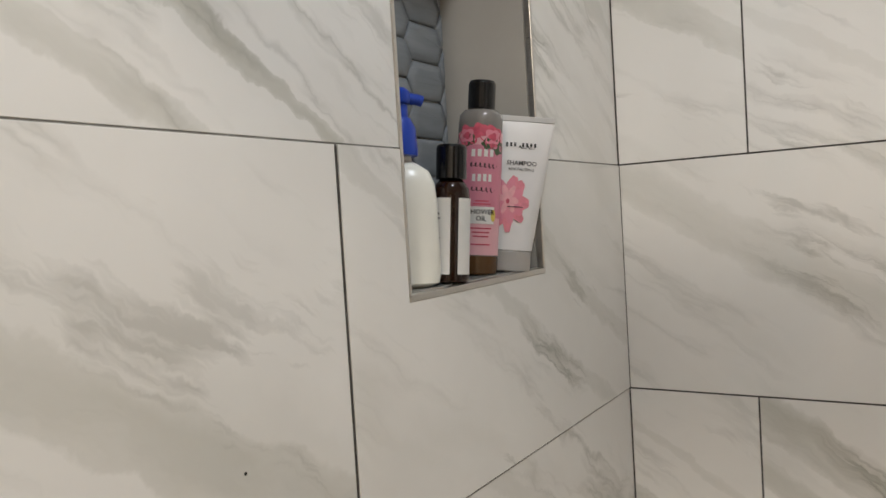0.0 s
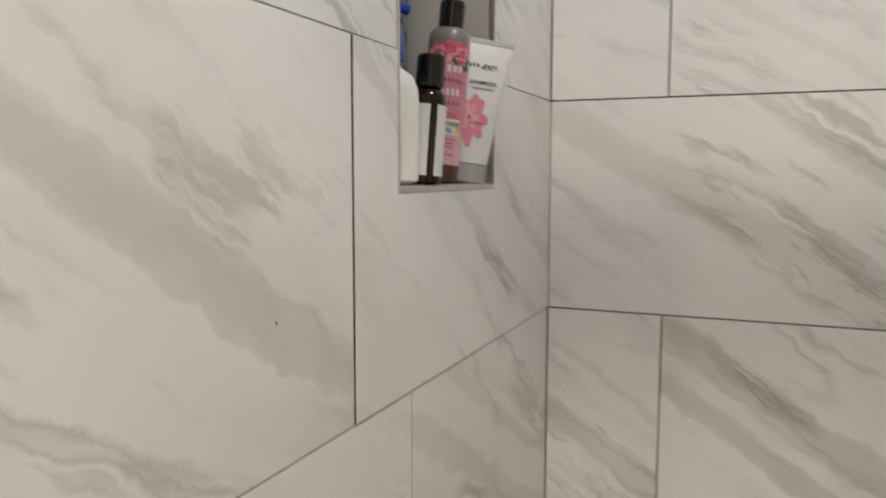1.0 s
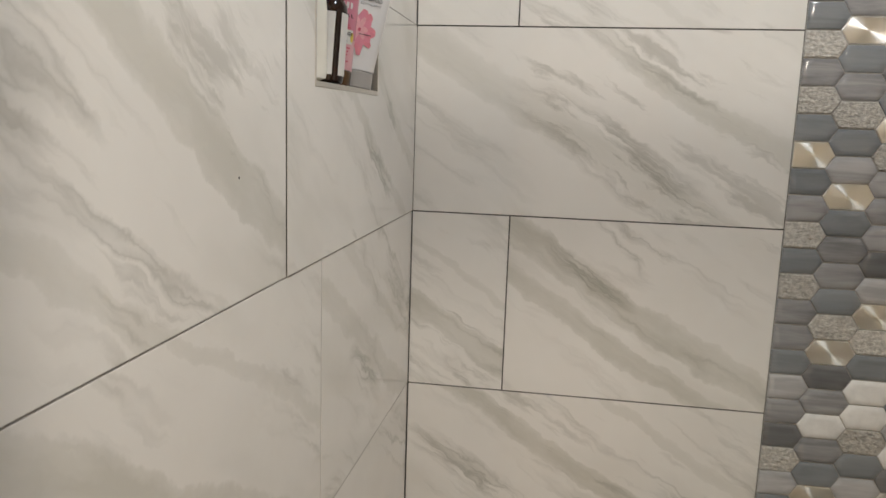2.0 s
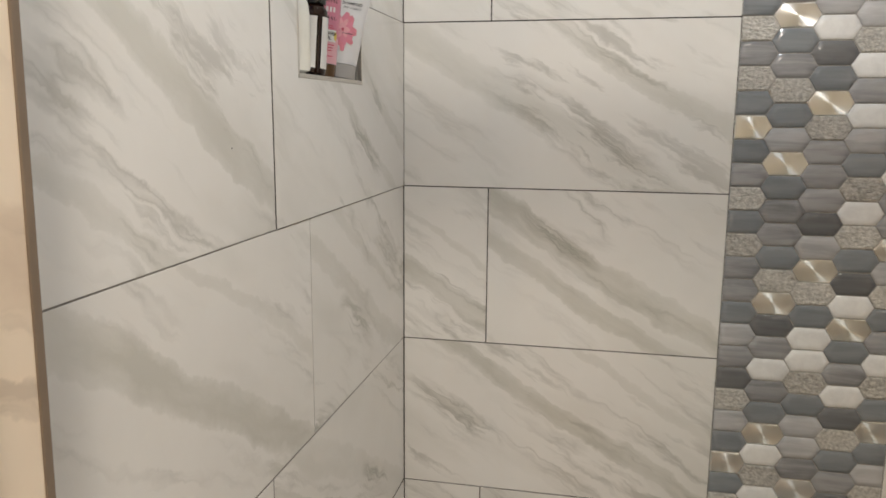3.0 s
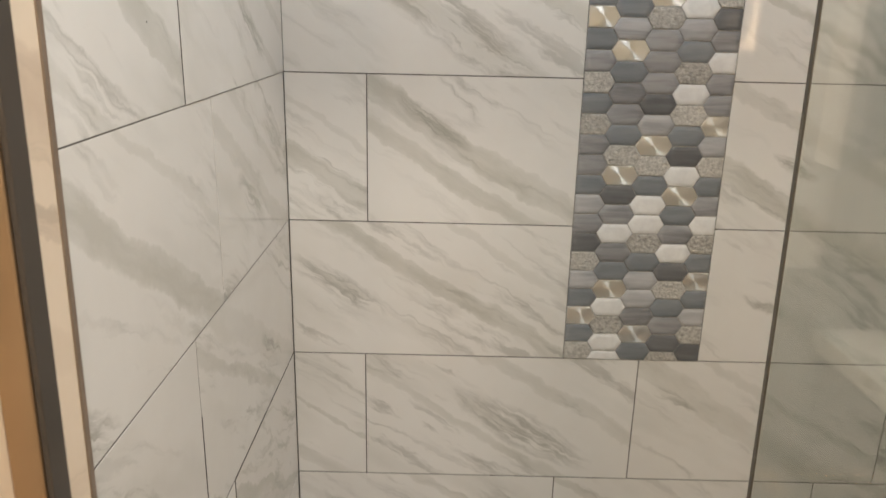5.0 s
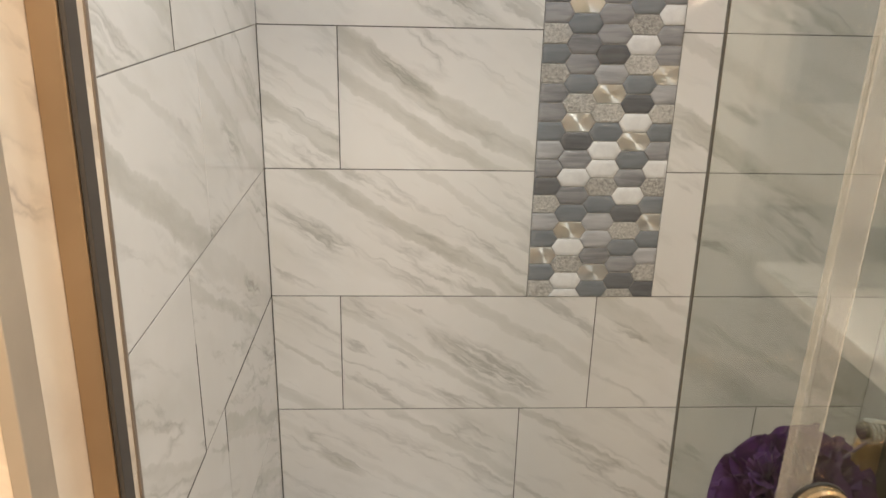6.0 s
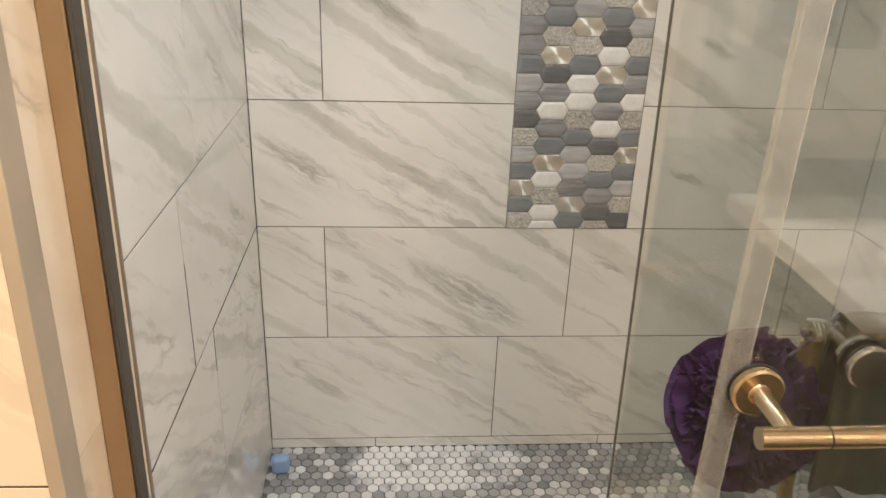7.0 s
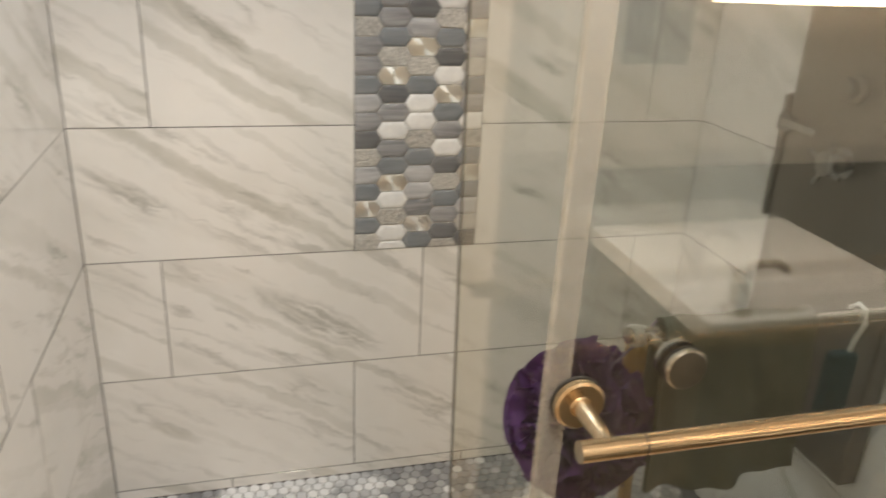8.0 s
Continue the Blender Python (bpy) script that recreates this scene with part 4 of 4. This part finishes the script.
def blob(cx, cy, rx, ry, n=28, petals=0, depth=0.0):
    bm = bmesh.new()
    mid = bm.verts.new((cx, cy, 0))
    ring = []
    for k in range(n):
        a = 2 * math.pi * k / n
        f = 1 - depth * (0.5 + 0.5 * math.cos(petals * a)) if petals else 1
        ring.append(bm.verts.new((cx + rx * f * math.cos(a), cy + ry * f * math.sin(a), 0)))
    for k in range(n):
        bm.faces.new((mid, ring[k], ring[(k + 1) % n]))
    return bm


def lean(x, y, dx, dy, height, turn=0.0):
    """An upright thing whose top, at that height, stands off by dx, dy."""
    up = Vector((dx, dy, height)).normalized()
    q = Vector((0, 0, 1)).rotation_difference(up)
    return Matrix.Translation((x, y, SILL + 0.0006)) @ q.to_matrix().to_4x4() @ Matrix.Rotation(turn, 4, "Z")


FACE = math.atan2(-0.84, 0.54)   # direction in which the labels face
INK = plain("label_ink", (0.03, 0.028, 0.03), 0.5)
PAPER = plain("label_paper", (0.78, 0.77, 0.74), 0.5, grain=0.03)
PINK = plain("pink_print", (0.80, 0.28, 0.36), 0.35, grain=0.05)
PINK_PALE = plain("pale_pink_print", (0.80, 0.44, 0.48), 0.35, grain=0.04)
ROSE = plain("rose_print", (0.62, 0.10, 0.16), 0.35, grain=0.2, scale=180)
LEAF = plain("leaf_print", (0.06, 0.10, 0.05), 0.4, grain=0.3, scale=150)
YELLOW = plain("yellow_print", (0.80, 0.62, 0.12), 0.4)

# white pump bottle
lotion = thing("lotion_bottle", lean(-0.032, -0.468, -0.002, 0.004, 0.1, 0.45) @ Matrix.Diagonal((1, 1, 1.07, 1)), "cream white lotion bottle with a bright blue pump", "bottle", "toiletries in the niche")
CREAM = plain("cream_plastic", (0.88, 0.86, 0.78), 0.3, grain=0.03)
BLUE = plain("blue_plastic", (0.012, 0.055, 0.42), 0.3, grain=0.08)
part("body", lathe([(0.020, 0.0), (0.0285, 0.003), (0.0300, 0.010), (0.0300, 0.070), (0.0285, 0.084), (0.0240, 0.094), (0.0150, 0.100), (0.0095, 0.103), (0.0095, 0.107)], 48, 0.62), CREAM, lotion, smooth=True)
part("collar", lathe([(0.0150, 0.1072), (0.0155, 0.110), (0.0145, 0.130), (0.0105, 0.138)], 32), BLUE, lotion, "blue pump collar", True)
part("pump_stem", lathe([(0.0085, 0.1382), (0.0085, 0.150)], 24), BLUE, lotion)
head = lathe([(0.0100, 0.1502), (0.0115, 0.153), (0.0110, 0.160), (0.0080, 0.163)], 32)
tube([(0.0, 0.0, 0.1545), (0.010, 0.005, 0.1550), (0.016, 0.0085, 0.1545), (0.020, 0.0105, 0.1530)], 0.0048, 12, head)
part("pump_head", head, BLUE, lotion, "blue pump head with a curved spout", True)
for k in range(5):
    wrap(patch(-0.010, 0.010 - 0.003 * (k % 2), -0.0008, 0.0008, 6), -2.0, 0.035 + 0.010 * k, 0.0301, 0.62, bpy.data.materials["label_ink"], lotion, "print_line")

# amber bottle
amber = thing("amber_bottle", lean(-0.014, -0.428, 0.006, 0.009, 0.127), "amber glass bottle with a black cap and white label", "bottle", "toiletries in the niche")
part("body", lathe([(0.0145, 0.0), (0.0173, 0.002), (0.0177, 0.006), (0.0177, 0.076), (0.0165, 0.085), (0.0125, 0.091), (0.0105, 0.093)], 40), Mat("amber_glass", (0.016, 0.005, 0.0025), 0.05).m, amber, smooth=True)
part("cap", lathe([(0.0132, 0.0932), (0.0140, 0.094), (0.0140, 0.122), (0.0126, 0.1245)], 40), BLACK_PLASTIC, amber, "glossy black cap", False)
wrap(patch(-0.0125, 0.0125, -0.034, 0.034, 16), FACE - 0.72, 0.042, 0.0178, 1.0, PAPER, amber, "paper_label")
wrap(patch(-0.0085, 0.0085, -0.034, 0.034, 12), FACE + 0.86, 0.042, 0.0178, 1.0, PAPER, amber, "paper_label")
for k, (v, w) in enumerate(((0.062, 0.006), (0.058, 0.007), (0.040, 0.007), (0.036, 0.006), (0.032, 0.007), (0.028, 0.005), (0.024, 0.006), (0.020, 0.007))):
    wrap(patch(-w, w * 0.8, -0.0007, 0.0007, 6), FACE - 0.85, v, 0.0179, 1.0, INK, amber, "print_line", 0.0007)

# pink shower oil bottle
oil = thing("shower_oil_bottle", lean(-0.036, -0.344, 0.014, 0.014, 0.19), "pink shower oil bottle with rose print and black cap", "bottle", "toiletries in the niche")
part("body", lathe([(0.0180, 0.0), (0.0222, 0.002), (0.0230, 0.008), (0.0230, 0.152), (0.0222, 0.160), (0.0180, 0.165), (0.0125, 0.166)], 48, 0.9), Mat("clear_bottle", (0.21, 0.195, 0.18), 0.04, 0.0, Coat_Weight=0.5).m, oil, smooth=True)
part("liquid_base", lathe([(0.0190, -0.0004), (0.0226, 0.002), (0.0234, 0.008), (0.0234, 0.019)], 48, 0.9), Mat("amber_oil", (0.10, 0.05, 0.02), 0.1).m, oil, "brown oil showing under the label", True)
part("cap", lathe([(0.0128, 0.1662), (0.0138, 0.167), (0.0138, 0.192), (0.0125, 0.195)], 40), BLACK_PLASTIC, oil, "glossy black flip cap")
RO = 0.0231
wrap(patch(-0.030, 0.030, -0.061, 0.061, 24), FACE, 0.081, RO, 0.9, PINK_PALE, oil, "wrap_label", 0.0004)
wrap(patch(-0.030, 0.030, -0.036, 0.036, 24), FACE, 0.093, RO, 0.9, plain("mid_pink_print", (0.66, 0.24, 0.32), 0.35), oil, "label_field", 0.0006)
for cx, cz, rr, mat in ((0.019, 0.127, 0.009, LEAF), (0.006, 0.130, 0.007, LEAF), (-0.014, 0.134, 0.008, LEAF), (-0.016, 0.138, 0.0130, ROSE), (0.011, 0.137, 0.0140, ROSE), (-0.003, 0.143, 0.009, ROSE)):
    wrap(blob(0, 0, rr, rr * 0.9, 30, 5, 0.25), FACE + cx / RO, cz, RO, 0.9, mat, oil, "flower_print", 0.0008)
for cx, cz, rr in ((0.011, 0.137, 0.0100), (-0.016, 0.138, 0.0090)):
    wrap(blob(0, 0, rr, rr * 0.9, 30, 4, 0.3), FACE + cx / RO, cz, RO, 0.9, PINK, oil, "flower_print", 0.0010)
    wrap(blob(0, 0, rr * 0.5, rr * 0.45, 20, 3, 0.3), FACE + cx / RO, cz, RO, 0.9, ROSE, oil, "flower_print", 0.0012)


def squiggle(width, height, loops, thick=0.0007):
    """A wavy stroke, in place of script."""
    bm = bmesh.new()
    n = loops * 16
    last = None
    for i in range(n + 1):
        x = -width + 2 * width * i / n
        y = height * math.sin(loops * 2 * math.pi * i / n) * (0.6 + 0.4 * math.sin(0.37 * i))
        x += 0.45 * height * math.cos(loops * 2 * math.pi * i / n)
        pair = (bm.verts.new((x - thick * 0.8, y - thick * 0.5, 0)), bm.verts.new((x + thick * 0.8, y + thick * 0.5, 0)))
        if last:
            bm.faces.new((last[0], pair[0], pair[1], last[1]))
        last = pair
    return bm


for z, w in ((0.121, 0.0125), (0.0965, 0.0110)):
    for k in range(4):
        c0 = -w + 2 * w * k / 4
        wrap(patch(c0, c0 + 1.2 * w / 4, -0.0036, 0.0036, 3), FACE + 0.1, z, RO, 0.9, PAPER, oil, "brand_mark", 0.0008)
wrap(squiggle(0.0135, 0.0030, 6, 0.0007), FACE + 0.1, 0.1085, RO, 0.9, INK, oil, "brand_mark", 0.0008)
wrap(squiggle(0.0120, 0.0028, 5, 0.0007), FACE + 0.1, 0.0845, RO, 0.9, INK, oil, "brand_mark", 0.0008)
wrap(patch(-0.012, 0.014, -0.0085, 0.0085, 10), FACE + 0.1, 0.0595, RO, 0.9, PAPER, oil, "white_panel", 0.0008)
wrap(blob(0.0115, 0, 0.003, 0.006, 16), FACE + 0.15, 0.0595, RO, 0.9, YELLOW, oil, "drop_print", 0.0010)
words("SHOWER", 0.0066, FACE + 0.08, 0.0625, RO, 0.9, INK, oil, bold=0.0001, lift=0.0012)
words("OIL", 0.0066, FACE + 0.08, 0.0560, RO, 0.9, INK, oil, bold=0.0001, lift=0.0012)
for z, w in ((0.0735, 0.007), (0.0705, 0.009), (0.0465, 0.011), (0.0425, 0.009), (0.0385, 0.008), (0.0305, 0.010)):
    wrap(patch(-w, w, -0.0007, 0.0007, 8), FACE + 0.1, z, RO, 0.9, ROSE, oil, "print_line", 0.0008)

CORAL = plain("coral_print", (0.80, 0.27, 0.33), 0.35, grain=0.12, scale=140)
# shampoo tube standing on its cap
def tube_body():
    """Round at the cap, pressed flat and wide at the crimped end."""
    bm = bmesh.new()
    n, rings = 48, []
    for j in range(21):
        f = j / 20
        z = 0.022 + 0.134 * f
        rx = 0.0245 + 0.0145 * f
        ry = 0.0205 * (1 - f) ** 0.8 + 0.0012
        rings.append([bm.verts.new((rx * math.cos(2 * math.pi * k / n), ry * math.sin(2 * math.pi * k / n), z)) for k in range(n)])
    for a, b in zip(rings, rings[1:]):
        for k in range(n):
            bm.faces.new((a[k], a[(k + 1) % n], b[(k + 1) % n], b[k]))
    bm.faces.new(rings[0])
    bm.faces.new(rings[-1])
    return bm


shampoo = thing("shampoo_tube", lean(-0.021, -0.302, 0.017, 0.013, 0.16, FACE + math.pi / 2), "white shampoo tube with pink flower standing on its cap", "tube", "toiletries in the niche")
part("body", tube_body(), plain("white_tube", (0.80, 0.78, 0.77), 0.3, grain=0.03), shampoo, smooth=True)
part("cap", lathe([(0.0228, 0.0), (0.0240, 0.0015), (0.0240, 0.020), (0.0228, 0.0218)], 48, 0.9), plain("grey_cap", (0.42, 0.40, 0.38), 0.35), shampoo, "grey screw cap")
part("crimp", box((-0.0393, -0.0014, 0.1562), (0.0393, 0.0014, 0.162), 0.0005), plain("grey_crimp", (0.55, 0.54, 0.53), 0.4), shampoo, "pressed crimp end")


def on_tube(bm, z, material, name, cx=0.0, lift=0.0006):
    """Lays flat print on the front of the tube."""
    for v in bm.verts:
        zz = z + v.co.y
        f = min(1, max(0, (zz - 0.022) / 0.134))
        rx, ry = 0.0245 + 0.0145 * f, 0.0205 * (1 - f) ** 0.8 + 0.0012
        x = cx + v.co.x
        v.co = Vector((x, -ry * math.sqrt(max(0.02, 1 - (x / rx) ** 2)) - lift, zz))
    part(name, bm, material, shampoo)


def tube_words(text, size, z, bold=0.0):
    cu = bpy.data.curves.new("text", "FONT")
    cu.body, cu.size, cu.align_x, cu.align_y, cu.resolution_u, cu.offset = text, size, "CENTER", "CENTER", 2, bold
    tmp = bpy.data.objects.new("text", cu)
    scene.collection.objects.link(tmp)
    me = bpy.data.meshes.new_from_object(tmp.evaluated_get(bpy.context.evaluated_depsgraph_get()))
    bpy.data.objects.remove(tmp)
    bm = bmesh.new()
    bm.from_mesh(me)
    bpy.data.meshes.remove(me)
    on_tube(bm, z, INK, "lettering", 0.0065, 0.0008)


tube_words("SHAMPOO", 0.0066, 0.112, 0.0001)
tube_words("REVITALIZING", 0.0042, 0.1055)
for k in range(8):
    if k != 3:
        on_tube(patch(-0.0011, 0.0011, -0.0020 - 0.0006 * (k in (0, 4)), 0.0020, 2), 0.1315, INK, "brand_mark", -0.010 + 0.0042 * k)
on_tube(squiggle(0.0085, 0.0022, 2, 0.0006), 0.1285, INK, "brand_mark", 0.010)
BLUSH = plain("blush_print", (0.86, 0.42, 0.46), 0.35, grain=0.10, scale=120)
# a peony: notched petals round a middle near the tube's edge, paler ones in front
petals = random.Random(5)
for ring, (count, reach, tone) in enumerate(((9, 0.0185, CORAL), (8, 0.0150, PINK), (6, 0.0100, BLUSH))):
    for k in range(count):
        turn = 2 * math.pi * (k + 0.5 * ring) / count + petals.uniform(-0.15, 0.15)
        bm = blob(reach * 0.62, 0.0, reach * petals.uniform(0.55, 0.68), reach * petals.uniform(0.26, 0.36), 24, 7, 0.10)
        bmesh.ops.rotate(bm, verts=bm.verts, cent=(0, 0, 0), matrix=Matrix.Rotation(turn, 3, "Z"))
        for v in bm.verts:
            v.co.y *= 1.35
        on_tube(bm, 0.0700 + 0.002 * ring, tone, "flower_print", -0.006, 0.0007 + 0.0003 * ring + 0.00005 * k)
on_tube(blob(0, 0, 0.0022, 0.003, 16, 5, 0.3), 0.072, ROSE, "flower_print", -0.006, 0.0022)
on_tube(patch(-0.006, 0.010, -0.0004, 0.0004, 6), 0.0665, INK, "print_line", 0.0, 0.0026)

# a dark chip in the glaze of the niche wall
chip = bmesh.new()
bmesh.ops.create_cone(chip, cap_ends=True, segments=10, radius1=0.0013, radius2=0.0010, depth=0.0006, matrix=pose(0.0004, -0.696, 1.373, 0, 90, 0))
part("glaze_chip", chip, BLACK, wall_niche)
